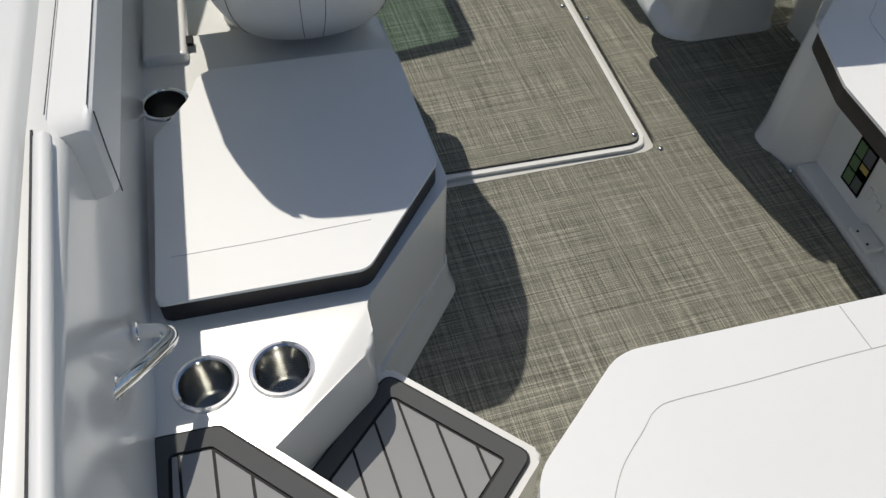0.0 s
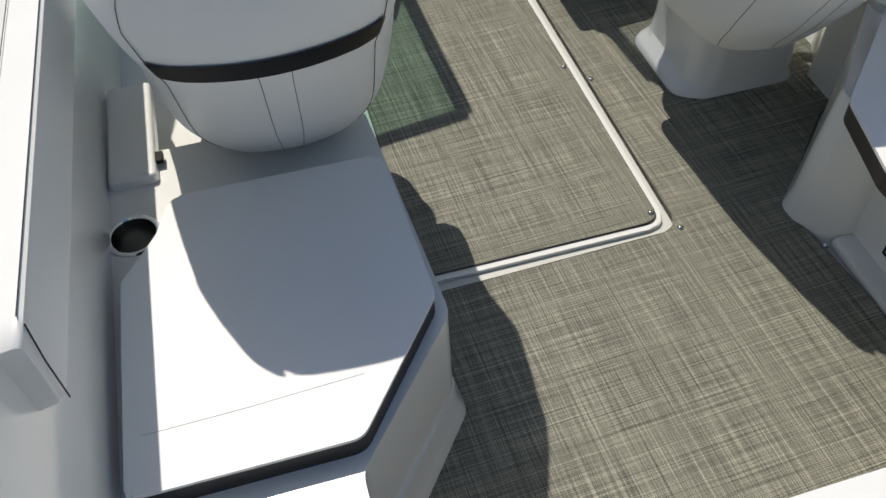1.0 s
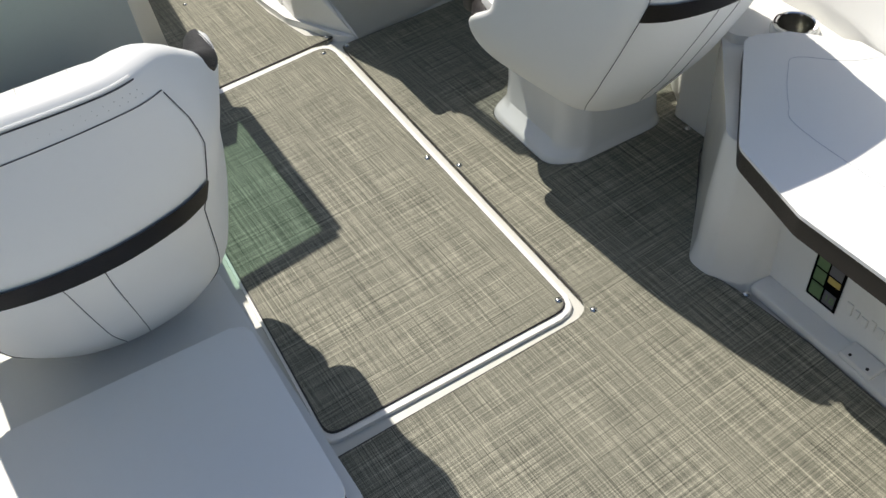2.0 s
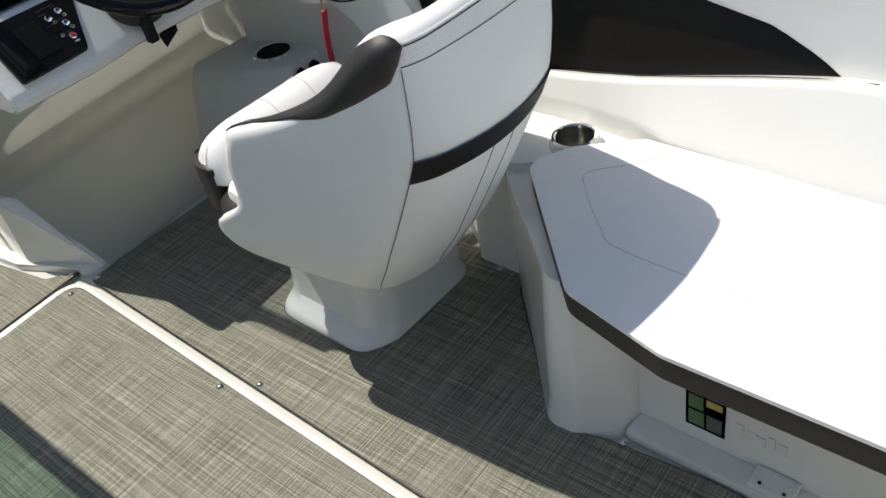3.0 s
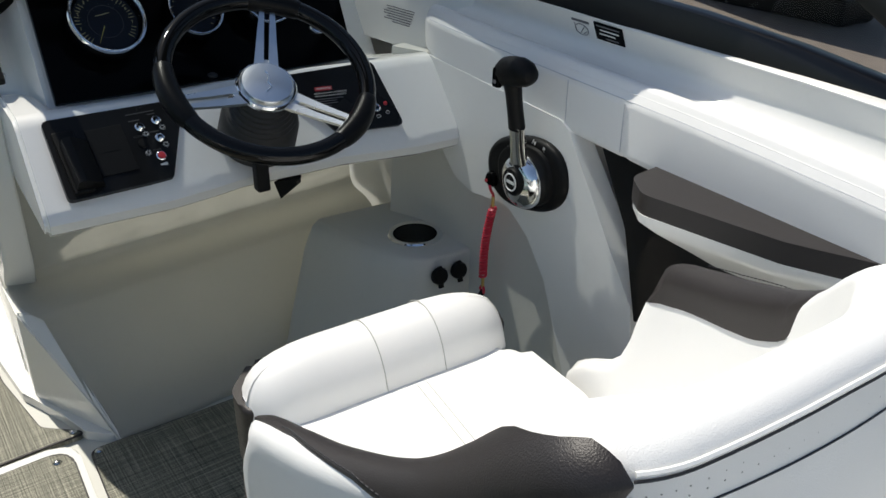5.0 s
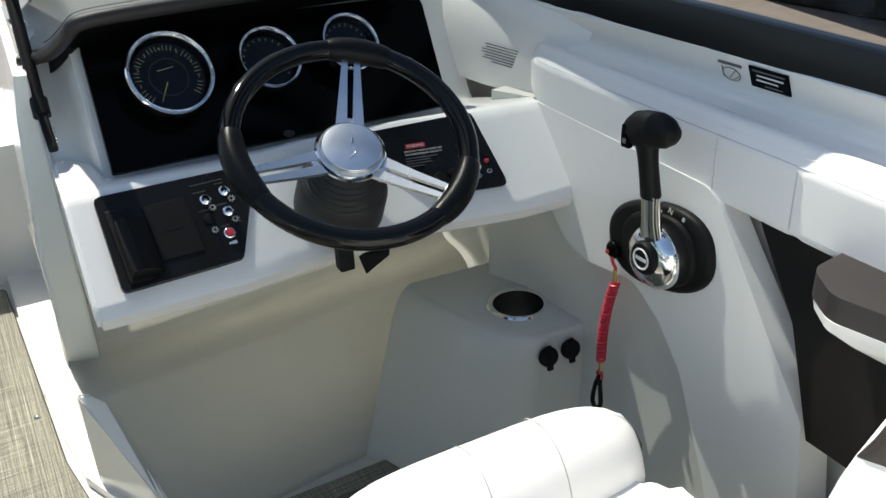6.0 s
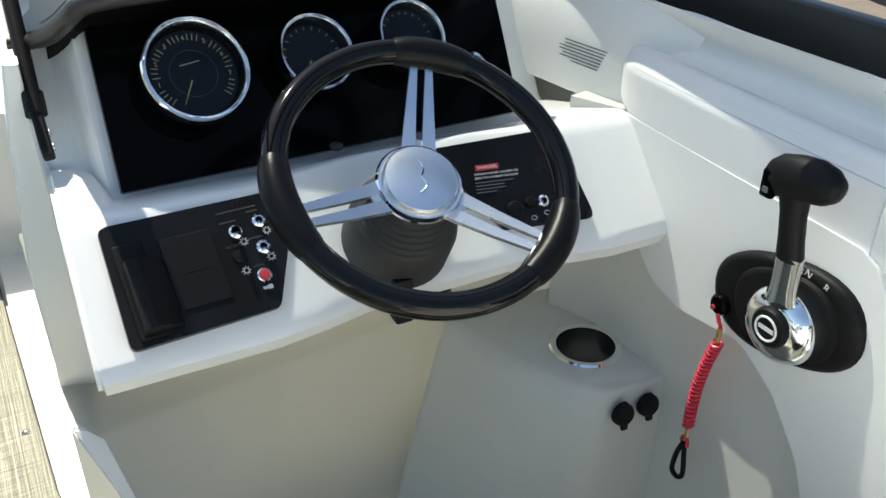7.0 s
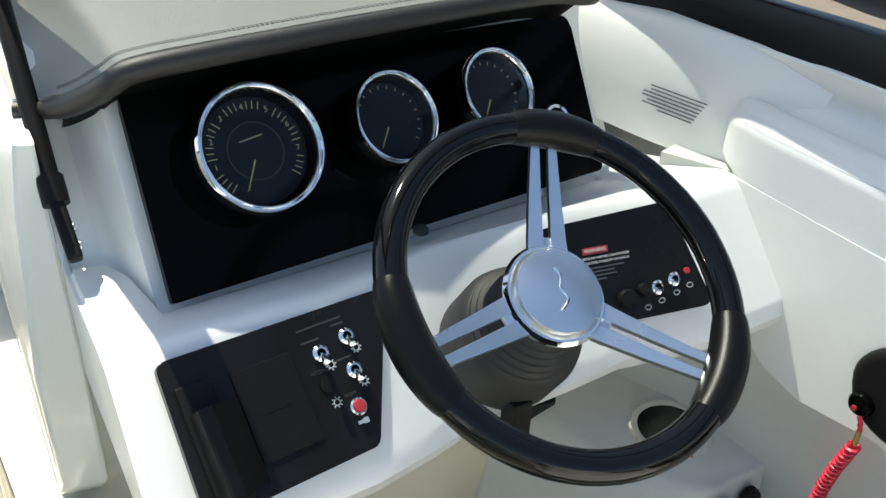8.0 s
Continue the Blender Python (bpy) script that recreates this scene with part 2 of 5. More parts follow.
def lettering(parent, text, size, m, mat, name="lettering", label="", depth=0.0003):
    """Flat words on the plane z = 0 of the pose m, centred on it."""
    c = bpy.data.curves.new(name, "FONT")
    c.body, c.size, c.extrude, c.align_x, c.align_y, c.resolution_u = text, size, depth, "CENTER", "CENTER", 3
    tmp = bpy.data.objects.new(name, c)
    me = bpy.data.meshes.new_from_object(tmp)
    bpy.data.objects.remove(tmp)
    me.transform(m)
    me.materials.clear()
    me.materials.append(mat)
    ob = new(name, me)
    ob.parent = parent
    if label:
        ob["label"] = label
    return ob


def frame_on(origin, x_axis, normal):
    """A pose whose x runs along x_axis and whose z is the normal."""
    z = Vector(normal).normalized()
    x = Vector(x_axis)
    x = (x - z * x.dot(z)).normalized()
    y = z.cross(x)
    m = Matrix((x, y, z)).transposed().to_4x4()
    m.translation = Vector(origin)
    return m


# ---- ground and hull ----
bm = bmesh.new()
bmesh.ops.create_grid(bm, x_segments=1, y_segments=1, size=600)
bmesh.ops.translate(bm, verts=bm.verts[:], vec=(0, 0, -1.05))
single("ground", bm, ASPHALT, "grey-brown worn asphalt yard under the boat", "ground", kind="structure")

bm = bmesh.new()
prism(bm, [(-1.32, -2.4), (1.05, -2.4), (1.05, 3.4), (-1.32, 3.4)], -0.06, -0.012)
single("floor", bm, LINER, "white moulded fibreglass cockpit floor", "floor", kind="structure")

bm = bmesh.new()
hull = []
for y, w, zk in ((-2.4, 1.13, -0.62), (-1.0, 1.2, -0.65), (0.6, 1.24, -0.66), (1.8, 1.22, -0.62), (2.8, 1.0, -0.5), (3.6, 0.6, -0.2), (4.0, 0.25, 0.1)):
    c = -0.1
    hull.append([(c - w, y, 0.70), (c - w * 0.98, y, 0.1), (c - w * 0.85, y, -0.25), (c, y, zk), (c + w * 0.85, y, -0.25), (c + w * 0.98, y, 0.1), (c + w, y, 0.70)])
loft(bm, hull, closed=False)
single("hull", bm, GELCOAT, "white fibreglass boat hull", "hull", kind="structure")


# ---- mats ----
def snap(mat_ob, x, y, z=0.004):
    b = bmesh.new()
    lathe(b, [(0.0085, 0.0), (0.0085, 0.0015), (0.006, 0.004), (0.0035, 0.0052), (0.0, 0.0056)], 16, pose(x, y, z))
    part("snap", b, STEEL, mat_ob, "chrome snap button")


def mat_piece(outline, r, label, snaps):
    ob = thing("floor_mat", label, "floor mat", "cockpit mats")
    b = bmesh.new()
    prism(b, rounded(outline, r), -0.012, 0.004, 0.004, 2, True)
    part("mat", b, CARPET, ob)
    edge = bmesh.new()
    tube(edge, [Vector((p[0], p[1], 0.001)) for p in rounded(outline, r)], 0.0032, 6, closed=True)
    part("binding", edge, BROWN, ob, "dark bound edge")
    for x, y in snaps:
        snap(ob, x, y)
    return ob


mat_piece([(0.012, -0.028), (0.010, 1.318), (-0.60, 1.262), (-0.60, -0.028)], [0.04, 0.05, 0.03, 0.03],
          "tan and grey woven vinyl mat on the ski locker hatch", [(0, 0), (0, 0.62), (-0.02, 1.282)])
mat_piece([(0.047, 1.285), (0.74, 1.30), (0.74, 0.40), (0.655, 0.365), (0.655, 0.235), (0.60, 0.205), (0.318, -0.085), (0.345, -0.20), (0.365, -0.40),
           (0.36, -1.05), (-0.70, -1.05), (-0.82, -0.62), (-0.62, -0.40), (-0.61, -0.086), (0.047, -0.070)],
          [0.02, 0.02, 0.02, 0.04, 0.03, 0.02, 0.02, 0.02, 0.02, 0.02, 0.02, 0.02, 0.02, 0.01, 0.05],
          "tan and grey woven vinyl cockpit mat with a dark edge", [(0.049, -0.067), (0.056, 0.541), (0.061, 1.274), (0.356, -0.224), (0.641, 0.297)])
mat_piece([(0.055, 1.352), (-0.03, 1.42), (-0.075, 1.65), (-0.15, 2.6), (-0.52, 2.6), (-0.52, 1.31), (0.0, 1.352)], [0.02, 0.04, 0.1, 0.03, 0.03, 0.03, 0.02],
          "tan and grey woven vinyl mat in the bow walkway", [(0.028, 1.366), (-0.115, 1.85), (-0.30, 1.9)])
hatch = thing("hatch_lid", "white moulded hatch lid with a rounded rim in the floor", "hatch")
bm = bmesh.new()
prism(bm, rounded([(0.028, -0.046), (0.026, 1.346), (-0.61, 1.300), (-0.61, -0.046)], [0.05, 0.055, 0.03, 0.03]), -0.03, -0.001, 0.006, 3, True)
part("lid", bm, GELCOAT, hatch)


# ---- port lounge ----
port = thing("lounge_base", "white moulded seat base with a cup holder deck beside the steps", "seat base")
bm = bmesh.new()
prism(bm, rounded([(-1.27, 0.20), (-0.66, 0.20), (-0.625, -0.40), (-0.838, -0.655), (-0.836, -0.747), (-1.03, -0.905), (-1.27, -0.905)],
                  [0.01, 0.03, 0.06, 0.05, 0.06, 0.02, 0.01]), -0.012, 0.362, 0.022, 4, True)
port_base = part("base", bm, GELCOAT, port)
bm = bmesh.new()
o = rounded([(-1.27, 0.20), (-0.655, 0.20), (-0.60, -0.405), (-0.80, -0.66), (-0.812, -0.755), (-1.03, -0.93), (-1.27, -0.93)], 0.05)
loft(bm, [[Vector((-1.0 + (p.x + 1.0) * g, -0.3 + (p.y + 0.3) * g, z)) for p in o] for z, g in ((-0.012, 1.0), (0.012, 0.995), (0.03, 0.975), (0.06, 0.958), (0.11, 0.945))])
part("skirt", bm, GELCOAT, port, "flared foot of the seat base")
bm = bmesh.new()
prism(bm, rounded([(-1.27, 0.20), (-0.66, 0.20), (-0.64, 1.25), (-1.27, 1.25)], 0.03), -0.012, 0.25, 0.02, 3, True)
part("platform", bm, GELCOAT, port)


def cushion(ob, outline, r, z0, z1, band=0.05, band_mat=BROWN, top_bevel=0.016):
    """A seat pad: a dark side band with a domed white top welted over it."""
    b = bmesh.new()
    prism(b, rounded(outline, r, 6), z0, z0 + band, 0.004, 2)
    part("side_band", b, band_mat, ob, "dark brown vinyl side band")
    b = bmesh.new()
    o = rounded(outline, r, 6)
    c = sum(o, Vector((0, 0))) / len(o)
    prism(b, [p + (c - p).normalized() * -0.002 for p in o], z0 + band - 0.004, z1, top_bevel, 5, True)
    part("top", b, VINYL, ob, "smooth white vinyl top")


pad = thing("seat_cushion", "white vinyl seat cushion with a dark brown side band", "cushion", "lounge cushions")
PC = [(-0.66, -0.015), (-0.648, -0.39), (-0.825, -0.622), (-1.187, -0.622), (-1.183, -0.20), (-1.115, -0.10), (-1.085, -0.008)]
cushion(pad, PC, [0.03, 0.04, 0.04, 0.015, 0.03, 0.04, 0.03], 0.362, 0.415)


def cup_holder(x, y, z, r=0.055, depth=0.07, tilt=(0, 0)):
    ob = thing("cup_holder", "stainless steel drop-in cup holder in the white moulding", "cup holder", "cup holders")
    m = pose(x, y, z, tilt[0], tilt[1])
    b = bmesh.new()
    lathe(b, [(r * 0.80, -0.002), (r * 0.80, 0.003), (r * 0.86, 0.0052), (r * 0.95, 0.0048), (r, 0.001), (r, -0.001)], 40, m)
    part("rim", b, CHROME, ob)
    b = bmesh.new()
    lathe(b, [(r * 0.86, 0.002), (r * 0.80, -0.002), (r * 0.76, -depth * 0.55), (r * 0.70, -depth), (r * 0.62, -depth - 0.004), (0.012, -depth - 0.004), (0.0, -depth - 0.004)], 40, m)
    part("cup", b, CUPSTEEL, ob)
    return ob


def bore(obs, holes):
    """Cut round holes (x, y, top z, radius, depth) through meshes, for drop-in fittings."""
    cb = bmesh.new()
    for x, y, z, r, d in holes:
        bmesh.ops.create_cone(cb, cap_ends=True, segments=40, radius1=r, radius2=r, depth=d, matrix=Matrix.Translation((x, y, z + 0.03 - d / 2)))
    me = bpy.data.meshes.new("cutter")
    cb.to_mesh(me)
    cb.free()
    cutter = new("cutter", me)
    for ob in obs:
        mod = ob.modifiers.new("bore", "BOOLEAN")
        mod.object, mod.operation, mod.solver = cutter, "DIFFERENCE", "EXACT"
        bpy.context.view_layer.update()
        done = bpy.data.meshes.new_from_object(ob.evaluated_get(bpy.context.evaluated_depsgraph_get()))
        ob.modifiers.clear()
        ob.data = done
    bpy.data.objects.remove(cutter)


PORT_CUPS = [(-1.123, -0.761), (-0.998, -0.761), (-1.172, -0.037)]
bore([port_base], [(x, y, 0.362, 0.0445, 0.16) for x, y in PORT_CUPS])
for x, y in PORT_CUPS:
    cup_holder(x, y, 0.362, 0.0555, 0.085)


# ---- chairs ----
def along(v, table):
    """A value read off a table of (place, value) pairs, smooth between them."""
    if v <= table[0][0]:
        return table[0][1]
    for (a, p), (b, q) in zip(table, table[1:]):
        if v <= b:
            return p + (q - p) * (v - a) / (b - a)
    return table[-1][1]


def chair(name, cx, dy, dz, skew, flare, label):
    """A bucket seat: raked wrap-round shell, dark teardrop arm caps, brown stripe, seat with a front bolster."""
    ob = thing(name, label, "helm chair", "bucket seats")
    LIP, R = 0.022, 0.015
    NA, NC, NB = 26, 10, 20
    steps = [0.0, 0.004, 0.012, 0.025, 0.042]
    CORNER = [(0.29, 0.232), (0.336, 0.199), (0.40, 0.152), (0.52, 0.084), (0.646, 0.016), (0.694, -0.008), (0.76, -0.022), (0.83, -0.030), (0.92, -0.036)]
    FRONT = [(0.29, 0.43), (0.31, 0.470), (0.34, 0.503), (0.38, 0.521), (0.42, 0.527), (0.445, 0.522), (0.462, 0.505), (0.48, 0.476), (0.50, 0.442), (0.525, 0.413), (0.56, 0.396), (0.61, 0.386), (0.64, 0.377), (0.683, 0.350), (0.72, 0.315)]
    TOP = [(-0.06, 0.900), (-0.02, 0.898), (0.0, 0.893), (0.03, 0.870), (0.06, 0.838), (0.10, 0.804), (0.15, 0.777), (0.20, 0.757), (0.25, 0.739), (0.30, 0.717), (0.34, 0.693), (0.37, 0.672)]
    EDGE = [(-0.065, 0.890), (-0.055, 0.876), (-0.040, 0.856), (-0.015, 0.832), (0.035, 0.802), (0.12, 0.763), (0.20, 0.733), (0.29, 0.707), (0.345, 0.681)]

    def plan(z, cut):
        """The outline at one height, from the left arm's end round the back to the right arm's end."""
        tuck = 0.125 * (1 - math.sqrt(max(0.0, 1 - min(0.985, max(0.0, 0.47 - z) / 0.185) ** 2)))
        wide = flare * along(z, [(0.62, 0.0), (0.76, 0.64), (0.80, 0.5), (0.85, 0.1), (0.92, -0.75)])
        wb, wa = 0.185 + wide - 0.35 * tuck - cut, 0.294 + wide - tuck - cut
        y0, y1 = along(z, CORNER) + cut, along(z, FRONT)
        ys = y0 + 0.05
        bow = along(z, [(0.34, 0.045), (0.60, 0.052), (0.70, 0.050), (0.80, 0.030), (0.87, 0.014)])
        half = []
        for k in range(NA):
            d = steps[k] if k < len(steps) else 0.042 + (k - 4) / (NA - 5) * (y1 - 0.042 - ys)
            y = y1 - d
            q = max(0.0, min(1.0, (y - y0) / 0.38))
            half.append(Vector((-(wb + (wa - wb) * (0.55 * q * (2 - q) + 0.45 * q)), y, z)))

        def back(x):
            return Vector((x, y0 - bow * (1 - (x / wb) ** 2), z))
        s, m, e = half[-1], Vector((-wb, y0, z)), back(-wb + 0.055)
        for k in range(1, NC + 1):
            t = k / (NC + 1)
            half.append(s * (1 - t) ** 2 + m * (2 * t * (1 - t)) + e * t * t)
        half += [back((-wb + 0.055) * (1 - k / (NB // 2))) for k in range(NB // 2 + 1)]
        return half + [Vector((-v.x, v.y, v.z)) for v in half[-2::-1]]

    n = 2 * (NA + NC + NB // 2) + 1
    mid, cor = n // 2, NA + NC // 2
    cache = {}

    def at(i, z, cut):
        key = (round(z, 4), round(cut, 4))
        if key not in cache:
            cache[key] = plan(z, cut)
        return cache[key][i]

    def nose(i):
        j = min(i, n - 1 - i)
        q = min(1.0, steps[j] / R) if j < len(steps) else 1.0
        return R * (1 - math.sqrt(max(0.0, 1 - (1 - q) ** 2)))

    def outer(i, z, off=0.0):
        return at(i, z, nose(i) - off)

    def thick(i):
        return 0.031 + 0.025 * max(0.0, min(1.0, (min(i, n - 1 - i) / cor - 0.55) / 0.45))

    def inner(i, z, off=0.0):
        return at(i, z, thick(i) - nose(i) + off)

    tops = []
    for i in range(n):
        z = 0.75
        for _ in range(14):
            z = 0.5 * z + 0.5 * along(at(i, z, 0.0).y, TOP)
        tops.append(z + 0.004 * max(0.0, 1 - abs(i - mid) / 9))
    for _ in range(2):
        tops = [tops[0]] + [(tops[i - 1] + 2 * tops[i] + tops[i + 1]) / 4 for i in range(1, n - 1)] + [tops[-1]]

    def put(v):
        return Vector((cx + v.x + skew * v.y, v.y + dy, v.z + dz))

    def lip(i, off=0.0, lim=1.0, start=0.0):
        """The rounded top of the shell, from its outer to its inner side."""
        zr = tops[i] - LIP
        a, b = outer(i, zr, off), inner(i, zr - 0.006, off)
        c, h = (a + b) / 2, (a - b) / 2
        turn = [math.pi * (start + (lim - start) * k / 10) for k in range(1, 10)]
        return [c + h * math.cos(w) + Vector((0, 0, (LIP + off) * math.sin(w))) for w in turn]

    LOW = 0.292
    rings = []
    for i in range(n):
        zr = tops[i] - LIP
        ring = [outer(i, LOW + (zr - LOW) * (k / 26) ** 1.25) for k in range(27)] + lip(i)
        ring += [inner(i, zr - 0.006 + (0.40 - zr + 0.006) * k / 8) for k in range(9)]
        rings.append([put(v) for v in ring])
    b = bmesh.new()
    loft(b, rings)
    part("shell", b, VINYL, ob, sharp=70)

    b = bmesh.new()
    loft(b, [[put(outer(i, 0.646 + 0.048 * k / 4, 0.0025)) for k in range(5)] for i in range(cor, n - cor)], closed=False)
    bmesh.ops.solidify(b, geom=b.faces[:], thickness=0.0025)
    part("stripe", b, BROWN, ob, "dark brown vinyl stripe")

    # dark teardrop caps on the arms, bulging at the back corner
    last = cor + 1
    for side in (0, 1):
        rows, edge = [], []
        stop = last if side == 0 else next(q for q in range(NA, 0, -1) if outer(q, tops[q] - LIP).y > 0.055)
        for q in range(1, stop + 1):
            i = q if side == 0 else n - 1 - q
            zr = tops[i] - LIP
            y = outer(i, zr).y
            rear = max(0.0, min(1.0, (0.06 - y) / 0.08))
            puff = 0.003 + 0.006 * rear * rear
            end = max(0.0, (q - stop + 3) / 3)
            ze = min(along(y, EDGE), tops[i] - 0.008) + 0.25 * end * (tops[i] - along(y, EDGE))
            over = max(0.0, min(1.0, (y + 0.005) / 0.10))
            lim = 0.36 + 0.64 * over * over * (3 - 2 * over) - 0.10 * end
            low = [outer(i, ze + (max(zr, ze + 0.004) - ze) * k / 5, puff * (0.2, 0.75, 1.0, 1.0, 1.0, 1.0)[k]) for k in range(6)]
            thin = max(0.0, min(1.0, (y - 0.10) / 0.17))
            crest = lip(i, puff, lim, 0.36 * thin)
            low = [v.lerp(crest[0] - Vector((0, 0, 0.0006 * (5 - k))), min(1.0, 2.5 * thin)) for k, v in enumerate(low)]
            ring = low + crest
            ring += [ring[-1].lerp(inner(i, zr - 0.012 - 0.012 * k, 0.002), max(0.0, (lim - 0.9) / 0.1)) - Vector((0, 0, 0.001 * k)) for k in range(3)]
            close = max(0.0, (q - stop + 4) / 4)
            c = sum(ring, Vector()) / len(ring)
            ring = [v.lerp(c, min(0.94, 1 - math.sqrt(max(0.0, 1 - close * close)))) for v in ring]
            rows.append([put(v) for v in ring])
            edge.append(put(low[1] + Vector((0, 0, 0.006))))
        b = bmesh.new()
        loft(b, rows)
        cap = part("arm_cap", b, BROWN, ob, "dark brown padded arm cap", sharp=75)
        b = bmesh.new()
        for p, q in zip(edge[3:-2], edge[4:-1]):
            count = max(1, int((q - p).length / 0.005))
            for u in range(count):
                tube(b, [p.lerp(q, u / count), p.lerp(q, (u + 0.6) / count)], 0.0007, 4)
        part("stitching", b, THREAD, cap)

    def seam(points, r=0.0007, mat=THREAD, nm="seam"):
        b = bmesh.new()
        tube(b, [put(v) for v in points], r, 6)
        part(nm, b, mat, ob)

    for i in (cor, n - 1 - cor):
        seam([outer(i, 0.30 + (0.848 - 0.30) * k / 24, 0.0008) for k in range(25)])
    for i in (mid - 2, mid + 2):
        seam([outer(i, 0.30 + (0.646 - 0.30) * k / 10, 0.0004) for k in range(11)], 0.0006)
    seam([outer(i, 0.851, 0.0006) for i in range(cor, n - cor)])
    seam([outer(i, tops[i] - LIP + 0.008, -0.0002) for i in range(last, n - last)], 0.0020, VINYL, "piping")
    # thin dark line under the piping, drawn in as its shadow
    seam([outer(i, tops[i] - LIP + 0.003, 0.0002) for i in range(last, n - last)], 0.0010)
    # rows of fine perforation under the piping
    b = bmesh.new()
    for row in (0.009, 0.016):
        pts = [put(outer(i, tops[i] - LIP - row, 0.0005)) for i in range(last, n - last)]
        for p, q in zip(pts, pts[1:]):
            count = max(1, int((q - p).length / 0.007))
            for u in range(count):
                bmesh.ops.create_icosphere(b, subdivisions=1, radius=0.0007, matrix=Matrix.Translation(p.lerp(q, u / count)))
    tagged(part("perforation", b, GREYVINYL, ob), kind="stuff")

    # seat and its front bolster
    b = bmesh.new()
    o = rounded([(-0.10, 0.14), (0.10, 0.14), (0.20, 0.30), (0.228, 0.44), (0.22, 0.61), (-0.22, 0.61), (-0.228, 0.44), (-0.20, 0.30)], 0.05)
    prism(b, [put(Vector((x, y, 0))).to_2d() for x, y in o], 0.43 + dz, 0.462 + dz, 0.028, 5, True)
    part("seat", b, VINYL, ob, sharp=60)
    SECTION = [(0.590, 0.44), (0.596, 0.468), (0.610, 0.500), (0.632, 0.522), (0.660, 0.531), (0.692, 0.526), (0.722, 0.507), (0.745, 0.477), (0.757, 0.446), (0.748, 0.440), (0.70, 0.436), (0.62, 0.432)]
    section = ring_spline([(y, z, 0) for y, z in SECTION], 36)
    b = bmesh.new()
    rows = []
    for k in range(25):
        u = math.sin((k / 12 - 1) * math.pi / 2)
        e = max(0.06, 1 - abs(u) ** 9) ** 0.5
        lobe = 1.0 + 0.05 * math.exp(-((abs(u) - 0.55) / 0.28) ** 2)
        rows.append([put(Vector((0.213 * u, 0.665 + (p.x - 0.665) * (0.35 + 0.65 * e) - 0.022 * u * u * (p.x > 0.665), max(0.476 if p.x > 0.63 else 0.44, 0.45 + (p.y - 0.45) * (0.3 + 0.7 * e) * lobe)))) for p in section])
    loft(b, rows)
    part("bolster", b, VINYL, ob, "rounded white seat front bolster", sharp=60)
    for x in (-0.018, 0.082):
        seam([Vector((x, p.x, 0.45 + (p.y - 0.45) * (1.0 + 0.05 * math.exp(-((abs(x / 0.213) - 0.55) / 0.28) ** 2)) + 0.0012)) for p in section[2:24]], 0.0007, GREYVINYL)
    for x in (0.026, 0.042):
        seam([Vector((x - 0.03 * (0.59 - y), y, 0.4623)) for y in (0.17, 0.3, 0.45, 0.585)], 0.0007, GREYVINYL)
    b = bmesh.new()
    o = rounded([(-0.222, 0.625), (0.222, 0.625), (0.218, 0.685), (0.18, 0.742), (-0.18, 0.742), (-0.222, 0.69)], 0.035)
    prism(b, [put(Vector((x, y, 0))).to_2d() for x, y in o], 0.372 + dz, 0.482 + dz, 0.008, 3)
    part("front_skirt", b, BROWN, ob, "dark brown skirt under the seat front")
    b = bmesh.new()
    rows = []
    for k in range(15):
        u = math.sin((k / 7 - 1) * math.pi / 2)
        e = math.sqrt(max(0.03, 1 - abs(u) ** 8))
        rows.append([put(Vector((0.246 * u, 0.560 + 0.100 * e * math.cos(a / 16 * math.tau), 0.392 + 0.058 * e * math.sin(a / 16 * math.tau)))) for a in range(16)])
    loft(b, rows)
    part("knee_roll", b, BROWN, ob, "rounded brown roll under the seat front", sharp=60)
    # pan closing the bowl underneath
    b = bmesh.new()
    base = plan(LOW, 0.004)
    rows = [[put(Vector((v.x * g, 0.33 + (v.y - 0.33) * g, z))) for v in base] for z, g in ((0.262, 0.30), (0.266, 0.62), (0.276, 0.85), (LOW, 1.0), (0.33, 0.98))]
    loft(b, rows)
    part("pan", b, VINYL, ob, sharp=75)
    return ob


def pedestal(cx, dy, outline, label, pinch=1.0, tall=1.0):
    ob = thing("chair_pedestal", label, "pedestal", "chair pedestals")
    b = bmesh.new()
    o = rounded(outline, 0.07, 6)
    c = Vector((cx, dy))
    rows = [[Vector((c.x + (p.x - c.x) * g * (1 - (1 - pinch) * k * (p.x < c.x)), c.y + (p.y - c.y) * g, z * tall)) for p in o] for z, g, k in ((-0.012, 1.04, 0), (0.012, 1.01, 0), (0.022, 0.99, 0.15), (0.030, 0.98, 0.5), (0.045, 0.975, 0.85), (0.10, 0.965, 1.0), (0.22, 0.94, 1.0), (0.330, 0.90, 0.9))]
    loft(b, rows)
    part("moulding", b, GELCOAT, ob)
    b = bmesh.new()
    loft(b, [[Vector((c.x + (p.x - c.x) * g, c.y + (p.y - c.y) * g, z)) for p in o] for z, g in ((-0.012, 1.075), (-0.004, 1.075), (0.002, 1.06), (0.004, 1.03))])
    part("flange", b, GELCOAT, ob)


